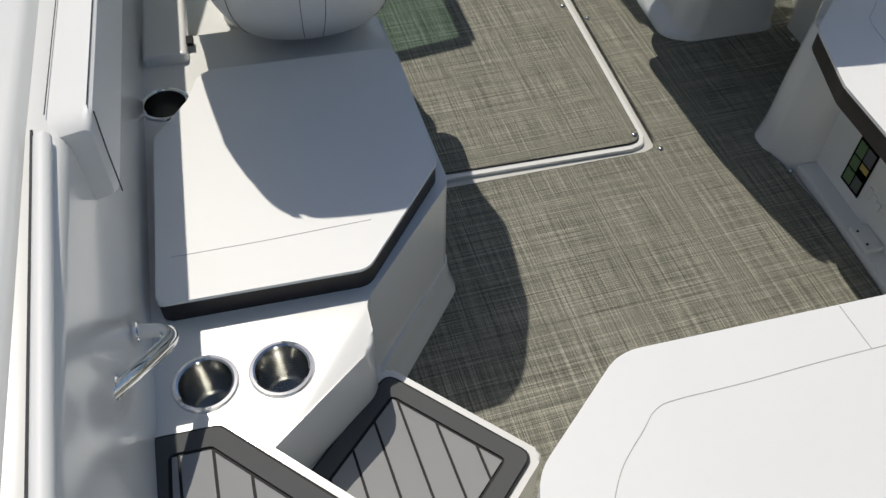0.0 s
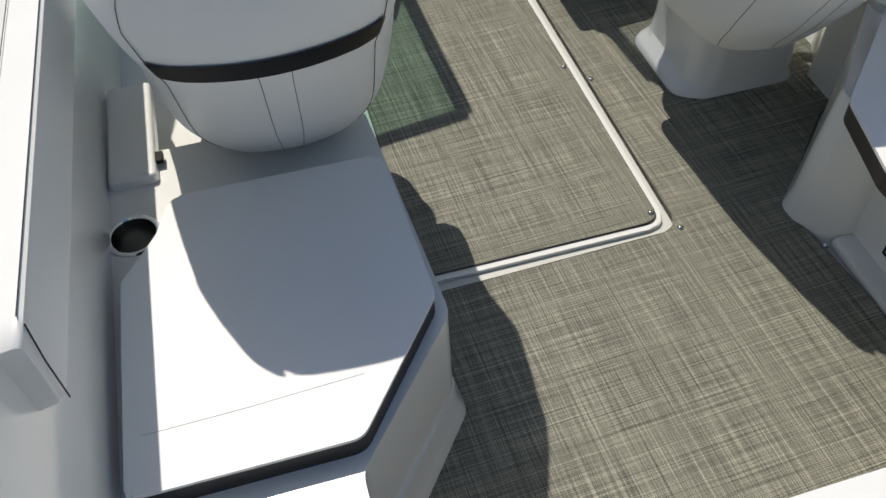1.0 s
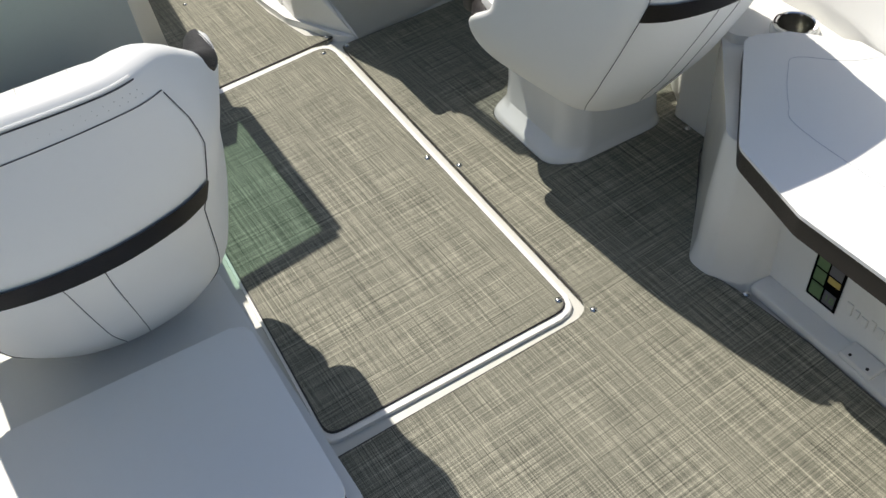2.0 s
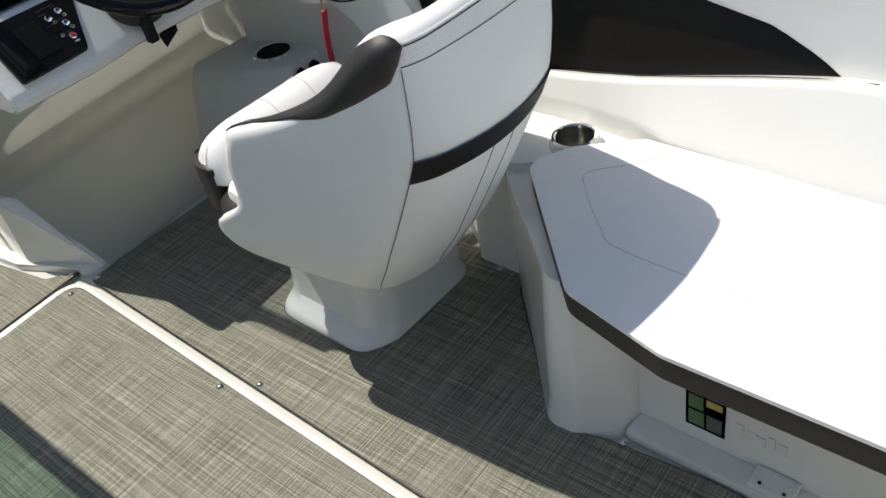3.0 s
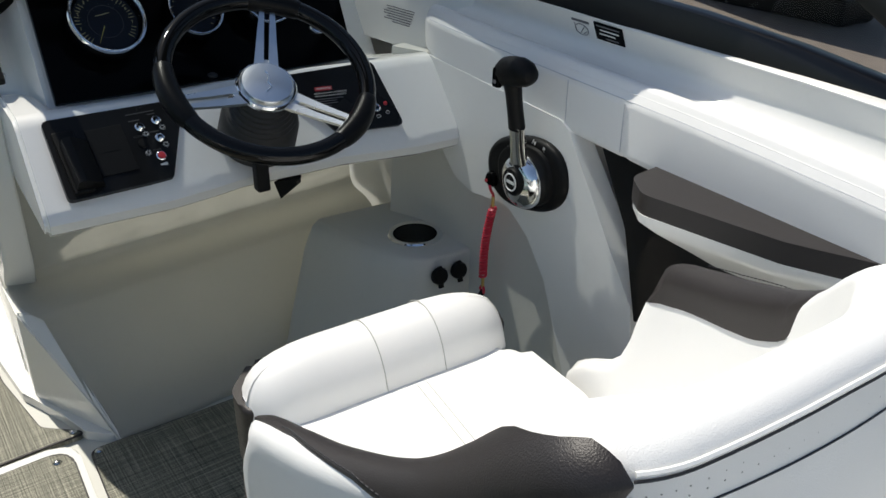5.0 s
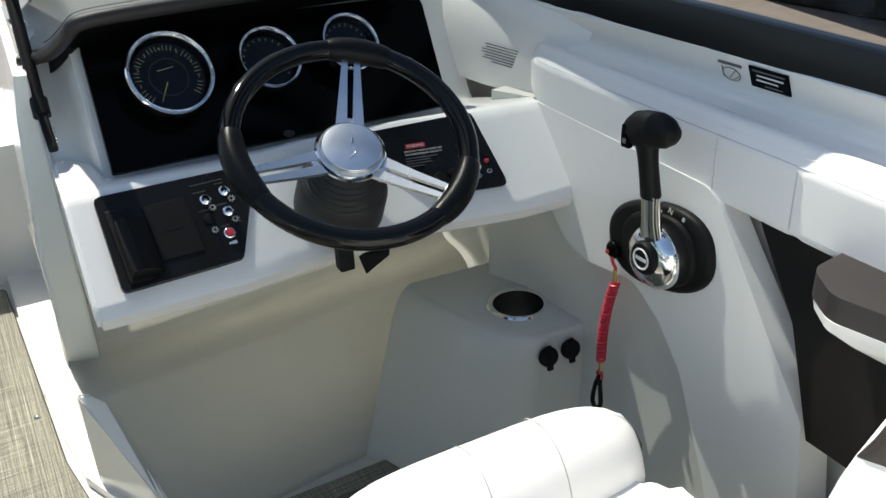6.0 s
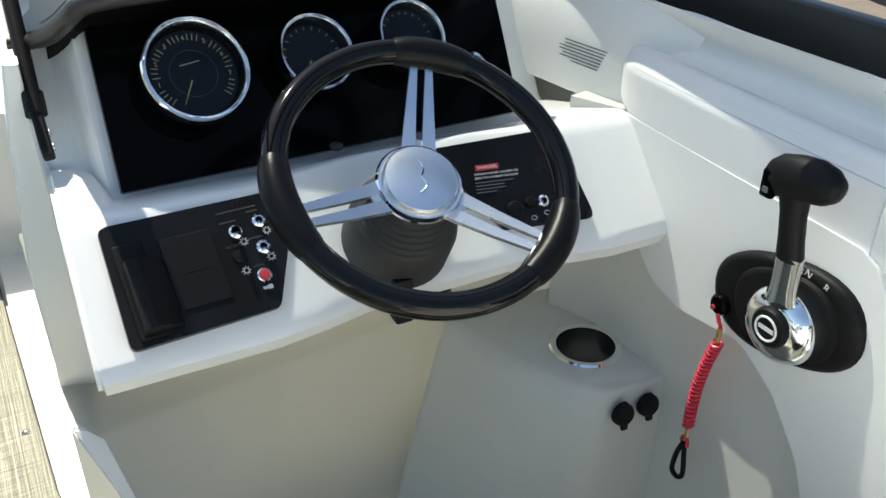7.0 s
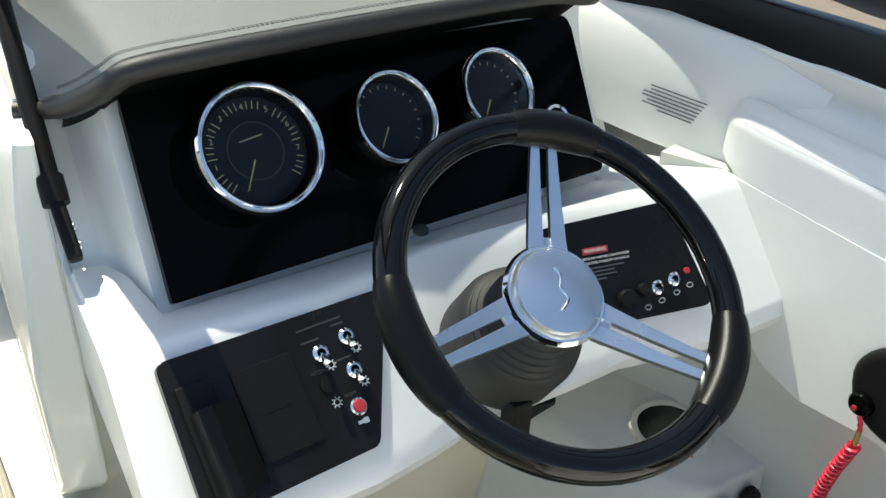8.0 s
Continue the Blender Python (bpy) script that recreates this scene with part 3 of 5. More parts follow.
chair("helm_chair", 0.363, 0.0, 0.0, 0.07, 0.0, "white vinyl bucket seat with brown arm caps before the wheel")
pedestal(0.45, 0.55, [(0.25, 0.40), (0.25, 0.70), (0.62, 0.74), (0.62, 0.36), (0.33, 0.36)], "white moulded pedestal under the helm chair", 0.78)
chair("passenger_chair", -0.828, -0.118, 0.115, 0.0, 0.045, "white vinyl bucket seat with brown arm caps beside the windshield")
pedestal(-0.84, 0.50, [(-1.05, 0.36), (-1.05, 0.70), (-0.66, 0.70), (-0.66, 0.36)], "white moulded pedestal under the passenger chair", 1.0, 1.28)


# ---- starboard lounge ----
star = thing("lounge_base", "white moulded seat base with a rounded corner column", "seat base")
bm = bmesh.new()
o = rounded([(0.92, 0.26), (0.66, 0.24), (0.62, 0.215), (0.325, -0.075), (0.33, -0.13), (0.385, -0.215), (0.60, -0.235), (0.92, -0.235)], [0.01, 0.03, 0.03, 0.05, 0.03, 0.06, 0.02, 0.01], 6)
rows = [[Vector((p.x + (0.02 * (1 - g) if p.x < 0.6 else 0), p.y, z)) for p in o] for z, g in ((-0.012, 1.7), (0.015, 1.1), (0.06, 0.6), (0.2, 0.2), (0.345, -0.6), (0.362, -0.9))]
loft(bm, rows)
column = part("column", bm, GELCOAT, star)
bm = bmesh.new()
prism(bm, rounded([(0.92, -0.20), (0.425, -0.20), (0.425, -1.5), (0.92, -1.5)], 0.02), -0.012, 0.36, 0.012, 3, True)
part("front_panel", bm, GELCOAT, star)
bm = bmesh.new()
box(bm, 0.372, 0.43, -1.05, -0.215, -0.012, 0.02, 0.008)
part("flange", bm, GELCOAT, star)
bm = bmesh.new()
prism(bm, rounded([(0.92, 0.27), (0.605, 0.225), (0.60, 0.16), (0.75, -0.05), (0.92, -0.05)], 0.03), 0.33, 0.385, 0.012, 3, True)
deck = part("deck", bm, GELCOAT, star)
bm = bmesh.new()
o = rounded([(0.655, 0.20), (0.92, 0.20), (0.92, 0.50), (0.75, 0.50), (0.70, 0.405), (0.655, 0.365)], [0.02, 0.01, 0.01, 0.03, 0.05, 0.03], 5)
loft(bm, [[Vector((p.x + g * (0.92 - p.x) * 0.3, p.y, z)) for p in o] for z, g in ((-0.012, -0.06), (0.03, 0.0), (0.15, 0.06), (0.31, 0.14), (0.332, 0.18), (0.338, 0.24))])
part("shoulder", bm, GELCOAT, star)

pad = thing("seat_cushion", "white vinyl seat cushion with a dark brown side band", "cushion", "lounge cushions")
SC = [(0.575, 0.105), (0.66, 0.055), (0.70, 0.0), (0.742, -0.06), (0.722, -0.885), (0.262, -0.885), (0.258, -0.36), (0.305, -0.165)]
cushion(pad, SC, [0.03, 0.03, 0.03, 0.02, 0.01, 0.01, 0.06, 0.06], 0.366, 0.42)
bore([column, deck], [(0.708, 0.085, 0.385, 0.044, 0.16)])
bm = bmesh.new()
lathe(bm, [(0.052, 0.0), (0.054, 0.012), (0.050, 0.022), (0.046, 0.024), (0.044, 0.02)], 36, pose(0.708, 0.085, 0.383))
part("cup_boss", bm, GELCOAT, star)
cup_holder(0.708, 0.085, 0.407, 0.050, 0.085)

# ---- stern lounge ----
aft = thing("stern_lounge", "white vinyl stern sun lounge with a stitched inset panel", "lounge")
bm = bmesh.new()
o = rounded([(0.60, -0.892), (-0.475, -0.908), (-0.655, -1.07), (-0.74, -1.35), (-0.74, -2.0), (0.60, -2.0)], [0.02, 0.10, 0.10, 0.1, 0.02, 0.02], 8)
prism(bm, o, 0.40, 0.455, 0.02, 5, True)
part("top", bm, VINYL, aft)
bm = bmesh.new()
prism(bm, [p for p in o], 0.362, 0.40, 0.003, 2)
part("side_band", bm, BROWN, aft, "dark brown vinyl side band")
bm = bmesh.new()
prism(bm, rounded([(0.60, -0.95), (-0.46, -0.95), (-0.62, -1.10), (-0.70, -1.36), (-0.70, -2.0), (0.60, -2.0)], 0.05), -0.012, 0.362, 0.01, 2, True)
part("base", bm, GELCOAT, aft)

# ---- boarding steps ----
def clip_band(poly, nrm, lo, hi):
    """The piece of a convex outline between two parallel lines."""
    for sign, lim in ((1, hi), (-1, -lo)):
        out = []
        for a, b in zip(poly, poly[1:] + poly[:1]):
            da, db = sign * a.dot(nrm) - lim, sign * b.dot(nrm) - lim
            if da <= 0:
                out.append(a)
            if da * db < 0:
                out.append(a + (b - a) * (da / (da - db)))
        poly = out
        if len(poly) < 3:
            return []
    return poly


def inset(poly, d):
    """A convex counter-clockwise outline moved inward."""
    n, out = len(poly), []
    for i in range(n):
        a, b, c = poly[i - 1], poly[i], poly[(i + 1) % n]
        n1 = Vector((-(b - a).y, (b - a).x)).normalized()
        n2 = Vector((-(c - b).y, (c - b).x)).normalized()
        k = (n1 + n2) / (1 + n1.dot(n2))
        out.append(b + k * d)
    return out


def boarding_step(outline, z, plank_dir, label):
    """A moulded step with a border of grey foam round a field of foam planks."""
    ob = thing("step", label, "step", "boarding steps")
    o = [Vector(p) for p in outline]
    b = bmesh.new()
    prism(b, rounded(o, 0.02), -0.012, z - 0.008, 0.008, 3, True)
    part("riser", b, GELCOAT, ob)
    a0 = inset(o, 0.014)
    b = bmesh.new()
    prism(b, rounded(a0, 0.025), z - 0.010, z - 0.004)
    part("groove_layer", b, FOAMDARK, ob, "black foam groove layer")
    a1, a2, a3 = inset(o, 0.019), inset(o, 0.05), inset(o, 0.056)
    n = len(o)
    b = bmesh.new()
    for (p, q, h) in ((rounded(a1, 0.02, 4), rounded(a2, 0.012, 4), z),):
        lo, hi = [b.verts.new((v.x, v.y, z - 0.006)) for v in p], [b.verts.new((v.x, v.y, h)) for v in p]
        lo2, hi2 = [b.verts.new((v.x, v.y, z - 0.006)) for v in q], [b.verts.new((v.x, v.y, h)) for v in q]
        k = len(p)
        for i in range(k):
            j = (i + 1) % k
            b.faces.new((lo[i], lo[j], hi[j], hi[i]))
            b.faces.new((hi[i], hi[j], hi2[j], hi2[i]))
            b.faces.new((hi2[i], hi2[j], lo2[j], lo2[i]))
    part("border", b, FOAMEDGE, ob, "dark grey foam border")
    d = Vector(plank_dir).normalized()
    nrm = Vector((-d.y, d.x))
    lo, hi = min(p.dot(nrm) for p in a3), max(p.dot(nrm) for p in a3)
    w = 0.052
    at = lo - 0.02
    while at < hi:
        piece = clip_band(a3, nrm, at + 0.0025, at + w - 0.0025)
        if len(piece) > 2:
            b = bmesh.new()
            prism(b, piece, z - 0.006, z - 0.0005)
            part("plank", b, FOAM, ob)
        at += w
    return ob


boarding_step([(-0.818, -0.690), (-1.06, -0.93), (-0.82, -1.17), (-0.575, -0.932)], 0.205, (0.12, -1.0), "white moulded lower boarding step with a grooved grey foam pad")
boarding_step([(-1.095, -0.838), (-1.232, -0.838), (-1.232, -1.5), (-0.75, -1.5), (-0.75, -1.18)], 0.385, (0.04, -1.0), "white moulded upper boarding step with a grooved grey foam pad")

# ---- port side ----
def extrude_y(bm, rings):
    return loft(bm, rings, closed=False)


wall = []
for y in (-2.4, -1.2, -0.6, 0.3, 1.2, 2.6):
    k = along(y, [(-1.2, 0.02), (-0.6, 0.0), (0.3, -0.012)])
    wall.append([(k - 1.208, y, 0.2), (k - 1.210, y, 0.45), (k - 1.212, y, 0.66), (k - 1.214, y, 0.765), (k - 1.219, y, 0.780), (k - 1.228, y, 0.788), (k - 1.252, y, 0.794), (k - 1.262, y, 0.796), (k - 1.270, y, 0.812), (k - 1.282, y, 0.820), (-1.33, y, 0.82), (-1.36, y, 0.79), (-1.37, y, 0.55)])
bm = bmesh.new()
extrude_y(bm, wall)
single("wall_port", bm, GELCOAT, "white moulded port side wall and gunwale", "wall", kind="structure")
pp = thing("coaming_pad", "white vinyl coaming pad with a stitched top seam", "coaming pad", "coaming pads")
bm = bmesh.new()
rings = []
for y, s in ((-0.60, 0.85), (-0.585, 0.97), (-0.56, 1.0), (-0.2, 1.0), (0.3, 1.0), (1.0, 1.0), (1.3, 1.0)):
    o = rounded([(-1.235, 0.64), (-1.178, 0.655), (-1.175, 0.805), (-1.25, 0.79)], 0.012, 3)
    c = Vector((-1.21, 0.72))
    rings.append([Vector((c.x + (p.x - c.x) * s, y, c.y + (p.y - c.y) * s)) for p in o])
loft(bm, rings)
part("pad", bm, VINYL, pp)

# ---- starboard side ----
def fall(y, pts):
    for (a, za), (b, zb) in zip(pts, pts[1:]):
        if y <= b:
            return za + (zb - za) * max(0.0, (y - a) / (b - a))
    return pts[-1][1]


PAD_TOP = [(-1.4, 0.685), (-0.4, 0.752), (0.0, 0.786), (0.2, 0.802), (0.5, 0.818), (0.9, 0.828), (1.28, 0.842)]
bm = bmesh.new()
rings = []
# ledge behind the pad, steep inner face and crown of the gunwale, as x and z along y
LEDGE_IN = [(-0.45, 0.928), (-0.16, 0.930), (-0.06, 0.938), (0.09, 0.897), (0.30, 0.905), (1.3, 0.905)]
LEDGE_RISE = [(-0.6, 0.030), (-0.16, 0.022), (0.0, 0.008), (0.15, 0.0), (0.3, -0.003), (1.3, -0.003)]
FACE_X = [(-0.6, 0.972), (-0.16, 0.960), (-0.06, 0.952), (0.10, 0.926), (0.27, 0.914), (0.56, 0.922), (0.97, 0.925), (1.15, 0.916), (1.3, 0.915)]
CROWN_X = [(-0.6, 1.0), (-0.25, 0.985), (-0.16, 0.970), (-0.06, 0.955), (0.0, 0.945), (0.10, 0.932), (0.254, 0.925), (0.8, 0.926), (0.97, 0.922), (1.17, 0.906), (1.44, 0.90)]
CROWN_Z = [(-2.4, 0.69), (-1.4, 0.735), (-0.6, 0.782), (-0.25, 0.800), (-0.16, 0.808), (-0.06, 0.832), (0.0, 0.850), (0.10, 0.866), (0.254, 0.878), (0.4, 0.884), (0.8, 0.892), (0.97, 0.898), (1.17, 0.905), (1.44, 0.910)]
for y in (-2.4, -1.4, -0.9, -0.6, -0.4, -0.25, -0.2, -0.16, -0.11, -0.06, 0.0, 0.05, 0.10, 0.18, 0.254, 0.4, 0.56, 0.7, 0.8, 0.9, 0.97, 1.07, 1.17, 1.25, 1.44, 1.7, 2.6):
    zt, o = fall(y, PAD_TOP), fall(y, [(-2.4, -0.045), (-0.9, -0.005), (-0.4, 0.0), (1.25, 0.0), (1.7, -0.02), (2.6, -0.14)])
    xi, zi = fall(y, LEDGE_IN), zt + fall(y, LEDGE_RISE)
    xc, zc = fall(y, CROWN_X), fall(y, CROWN_Z)
    xf = fall(y, FACE_X)
    zf = min(zi + 0.006, zc - 0.004)
    lean = max(0.0, min(1.0, (zc - zf) / 0.08))
    rows = [(0.93, 0.0), (0.93, 0.45), (0.925, 0.70), (0.902, zt - 0.03), (0.906, zt - 0.012), (xi - 0.004, zi - 0.004), (xi + 0.004, zi), (xf, zf)]
    xb = xf + 0.018 * lean + 0.010 * (1 - lean)
    rows += [(xf + (xb - xf) * 0.6, zf + (zc - zf) * 0.14), (xb, zf + (zc - zf) * 0.42), (xc + 0.001, zc - 0.005), (xc + 0.004, zc), (xc + 0.03, zc + 0.004), (1.05, zc + 0.002), (1.075, zc - 0.012), (1.09, zc - 0.05), (1.10, 0.5)]
    rings.append([(x + o, y, z) for x, z in rows])
extrude_y(bm, rings)
single("wall_starboard", bm, GELCOAT, "white moulded starboard side wall and gunwale", "wall", kind="structure", sharp=60)
sp = thing("coaming_pad", "white vinyl coaming pad with stitched seams and a rolled top", "coaming pad", "coaming pads")
SPX = [(-1.4, 0.85), (-0.4, 0.858), (0.4, 0.860), (0.8, 0.860), (1.1, 0.858), (1.22, 0.858), (1.28, 0.868)]
SPZ = [(-1.4, 0.545), (-0.42, 0.545), (-0.38, 0.550), (-0.345, 0.577), (-0.30, 0.606), (-0.24, 0.634), (-0.17, 0.650), (-0.105, 0.665), (0.015, 0.674), (0.17, 0.681), (0.4, 0.692), (0.8, 0.706), (1.1, 0.725), (1.22, 0.735), (1.28, 0.752)]


def pad_ring(y, grow=0.0):
    x, z0, zt = fall(y, SPX), fall(y, SPZ), fall(y, PAD_TOP)
    o = rounded([(x + 0.06, z0 - 0.004), (x, z0), (x, zt - 0.028), (x + 0.020, zt + 0.006), (x + 0.046, zt - 0.004), (x + 0.06, zt - 0.02)], [0.004, 0.016, 0.026, 0.014, 0.012, 0.004], 5)
    c = Vector((x + 0.05, (z0 + zt) / 2))
    return [Vector((c.x + (p.x - c.x) * (1 + grow), y, c.y + (p.y - c.y) * (1 + grow))) for p in o]


GROOVES = (0.785, 0.648, 0.012, -0.105)
ys = sorted({-1.4, -0.9, -0.6, -0.46, -0.42, -0.38, -0.345, -0.32, -0.27, -0.24, -0.2, -0.17, -0.05, 0.1, 0.25, 0.4, 0.55, 0.74, 0.95, 1.1, 1.2, 1.24} | {g + d for g in GROOVES for d in (-0.012, -0.004, 0.004, 0.012)})
bm = bmesh.new()
rings = []
for y in ys:
    near = min(abs(y - g) for g in GROOVES)
    rings.append(pad_ring(y, -0.025 if near < 0.005 else 0.0))
rings += [pad_ring(1.258, -0.04), pad_ring(1.272, -0.12), pad_ring(1.28, -0.3)]
loft(bm, rings)
part("pad", bm, VINYL, sp)
for off in (0.024, 0.012):
    bm = bmesh.new()
    tube(bm, [(fall(y, SPX) + (0.0035 if off > 0.02 else 0.0105), y, fall(y, PAD_TOP) - off) for y in ys], 0.0013, 6)
    part("seam", bm, THREADPALE if off > 0.02 else VINYL, sp)
for g in GROOVES:
    bm = bmesh.new()
    tube(bm, [(fall(g, SPX) - 0.0005, g + 0.006, fall(g, SPZ) + 0.012 + (fall(g, PAD_TOP) - 0.040 - fall(g, SPZ)) * k / 6) for k in range(7)], 0.001, 6)
    part("seam", bm, THREADPALE, sp)
dp = thing("storage_recess", "dark brown panel set in the side under the pad", "side recess")
bm = bmesh.new()
rings = [[(0.834 + 0.26 * (z0 - 0.45), y, z0), (0.834 + 0.26 * ((z0 + z1) / 2 - 0.45), y, (z0 + z1) / 2), (0.908, y, z1)] for y, z0, z1 in ((-0.44, 0.45, 0.66), (-0.25, 0.45, 0.70), (-0.1, 0.45, 0.72), (0.3, 0.45, 0.74), (0.555, 0.45, 0.74), (0.63, 0.58, 0.74), (0.76, 0.72, 0.74))]
extrude_y(bm, rings)
bmesh.ops.solidify(bm, geom=bm.faces[:], thickness=0.004)
part("panel", bm, PANEL, dp)
bm = bmesh.new()
tube(bm, [(0.836 + 0.00, -0.44 + 0.1 * k, along(-0.44 + 0.1 * k, [(-0.46, 0.583), (-0.39, 0.581), (-0.243, 0.556), (0.0, 0.508), (0.28, 0.474)]) - 0.012) for k in range(8)], 0.004, 8)
part("lower_trim", bm, BLACK, dp, "black rubber trim bead")
bo = thing("side_bolster", "white moulded side bolster beside the seat", "bolster")
bm = bmesh.new()
rings = []
for y, zt in ((-1.4, 0.60), (-0.46, 0.583), (-0.39, 0.581), (-0.31, 0.568), (-0.243, 0.556), (-0.098, 0.527), (0.0, 0.508), (0.12, 0.491), (0.28, 0.474), (0.30, 0.46)):
    xi = along(y, [(-1.4, 0.715), (-0.49, 0.722), (-0.08, 0.742), (0.0, 0.770), (0.04, 0.782)])
    rings.append([Vector((p[0], y, p[1])) for p in rounded([(0.90, 0.36), (xi, 0.36), (xi + 0.006, 0.43), (0.806, zt), (0.90, zt - 0.03)], [0.004, 0.01, 0.05, 0.016, 0.004], 4)])
loft(bm, rings)
part("bolster", bm, GELCOAT, bo)

# ---- helm console ----
con = thing("helm_console", "white moulded helm console with a deep footwell", "console")
bm = bmesh.new()
rings = []
for x, dl, dp_ in ((0.045, 0.0, 0.13), (0.052, 0.0, 0.13), (0.085, 0.0, 0.12), (0.100, 0.0, 0.09), (0.113, 0.0, 0.0), (0.19, 0.0, 0.010), (0.255, 0.0, 0.018), (0.33, 0.012, 0.028), (0.40, 0.028, 0.037), (0.515, 0.026, 0.052), (0.60, 0.029, 0.063), (0.68, 0.013, 0.073), (0.755, 0.0, 0.083), (0.770, 0.0, 0.15), (0.80, 0.0, 0.16), (0.86, 0.0, 0.16)):
    dz = -0.032 * max(0.0, x - 0.12) / 0.62
    prof = [(1.46, 0.56), (1.135 + dl, 0.570), (1.112 + dl, 0.582), (1.105 + dl, 0.60), (1.114 + dl, 0.622), (1.216 + dl, 0.732), (1.232 + dl, 0.744), (1.250 + dl * 0.6, 0.747), (1.288 + dp_, 0.738 + dz), (1.306 + dp_, 0.728 + dz), (1.322 + dp_, 0.738 + dz), (1.442 + dp_, 0.915), (1.475 + dp_, 0.920), (1.72, 0.918), (1.75, 0.56)]
    rings.append([Vector((x, a, b)) for a, b in prof])
loft(bm, rings)
bmesh.ops.bevel(bm, geom=[e for e in bm.edges if abs(e.verts[0].co.x - 0.045) < 1e-4 and abs(e.verts[1].co.x - 0.045) < 1e-4], offset=0.012, segments=3, affect="EDGES", clamp_overlap=True)
part("dash", bm, GELCOAT, con)
bm = bmesh.new()
rows = []
for f in (0.0, 0.1, 0.2, 0.35, 0.5, 0.65, 0.8, 1.0):
    yb = 1.29 + 0.15 * 0.79 * f
    rise = [(yb, -0.012), (yb, 0.0)] + [(p.x, p.y) for p in smooth_path([(yb + 0.006, 0.008, 0), (yb + 0.09, 0.115, 0), (yb + 0.17, 0.222, 0), (yb + 0.195, 0.246, 0), (yb + 0.23, 0.257, 0), (yb + 0.285, 0.262, 0), (yb + 0.310, 0.278, 0), (yb + 0.315, 0.32, 0), (yb + 0.29, 0.58, 0)], 4)]
    rows.append([])
    for p, q in rise:
        x0 = along(q, [(0.0, 0.108), (0.04, 0.088), (0.235, 0.032), (0.262, -0.014)])
        rows[-1].append(Vector((x0 + (0.90 - x0) * f, p, q)))
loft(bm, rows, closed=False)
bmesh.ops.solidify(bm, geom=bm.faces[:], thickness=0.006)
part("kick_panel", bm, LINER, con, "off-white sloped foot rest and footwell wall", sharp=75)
bm = bmesh.new()
for p in ((-0.022, 1.66, 0.247), (-0.014, 1.509, 0.243), (0.021, 1.522, 0.246), (0.034, 1.488, 0.243), (0.092, 1.345, 0.052), (0.112, 1.286, 0.006), (-0.016, 1.53, 0.06), (-0.014, 1.64, -0.012), (0.110, 1.286, -0.012), (-0.016, 1.53, -0.012), (0.05, 1.64, 0.25)):
    bm.verts.new(p)
bmesh.ops.convex_hull(bm, input=bm.verts[:])
bmesh.ops.bevel(bm, geom=bm.edges[:], offset=0.004, segments=2, affect="EDGES", clamp_overlap=True)
part("cheek", bm, GELCOAT, con, "white moulded cheek at the foot rest's end")
bm = bmesh.new()
loft(bm, [[Vector((x, y, z)) for x, y in rounded([(xi, y0), (xi, 2.7), (xo, 2.7), (xo, y0 + 0.012)], [0.008, 0.002, 0.002, 0.012], 3)] for z, y0, xo, xi in ((-0.012, 1.64, -0.020, -0.008), (0.06, 1.64, -0.020, -0.006), (0.25, 1.64, -0.020, 0.0), (0.254, 1.60, -0.018, 0.046), (0.34, 1.52, -0.012, 0.046), (0.56, 1.47, -0.010, 0.046), (0.80, 1.44, 0.014, 0.046), (0.88, 1.42, 0.026, 0.046))])
part("side_panel", bm, GELCOAT, con, "white moulded walkway side of the console")
bm = bmesh.new()
prism(bm, rounded([(0.05, 1.345), (0.112, 1.285), (0.12, 2.7), (-0.14, 2.7), (-0.113, 2.24), (-0.094, 1.96), (-0.067, 1.73), (-0.042, 1.563), (0.02, 1.43)], 0.02), -0.012, 0.012, 0.006, 2, True)
part("sill", bm, GELCOAT, con)
bm = bmesh.new()
o = [(0.715, 1.072), (0.88, 1.066), (0.88, 1.38), (0.58, 1.38), (0.635, 1.20)]
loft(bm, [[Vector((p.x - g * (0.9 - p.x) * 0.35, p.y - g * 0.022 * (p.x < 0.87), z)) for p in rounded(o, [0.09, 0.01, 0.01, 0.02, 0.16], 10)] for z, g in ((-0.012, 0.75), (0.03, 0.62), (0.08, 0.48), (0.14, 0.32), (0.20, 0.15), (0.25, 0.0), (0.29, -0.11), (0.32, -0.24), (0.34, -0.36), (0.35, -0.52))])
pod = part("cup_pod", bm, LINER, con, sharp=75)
bore([pod], [(0.797, 1.198, 0.35, 0.0525, 0.16)])
cup_holder(0.797, 1.198, 0.35, 0.063, 0.08)

# gauge panel
PO, PX, PU = Vector((0.124, 1.303, 0.744)), Vector((0.60, 0.078, 0.0)), Vector((0.0, 0.125, 0.185))
PN = PX.cross(PU).normalized()
PM = frame_on(PO, PX, PN)
bm = bmesh.new()
prism(bm, rounded([(0.0, -0.006), (0.626, -0.026), (0.655, 0.198), (0.02, 0.222)], [0.004, 0.01, 0.02, 0.03]), -0.006, 0.005, 0.002, 2, True)
bmesh.ops.transform(bm, matrix=PM, verts=bm.verts[:])
part("instrument_panel", bm, GLOSS, con, "gloss black instrument panel")

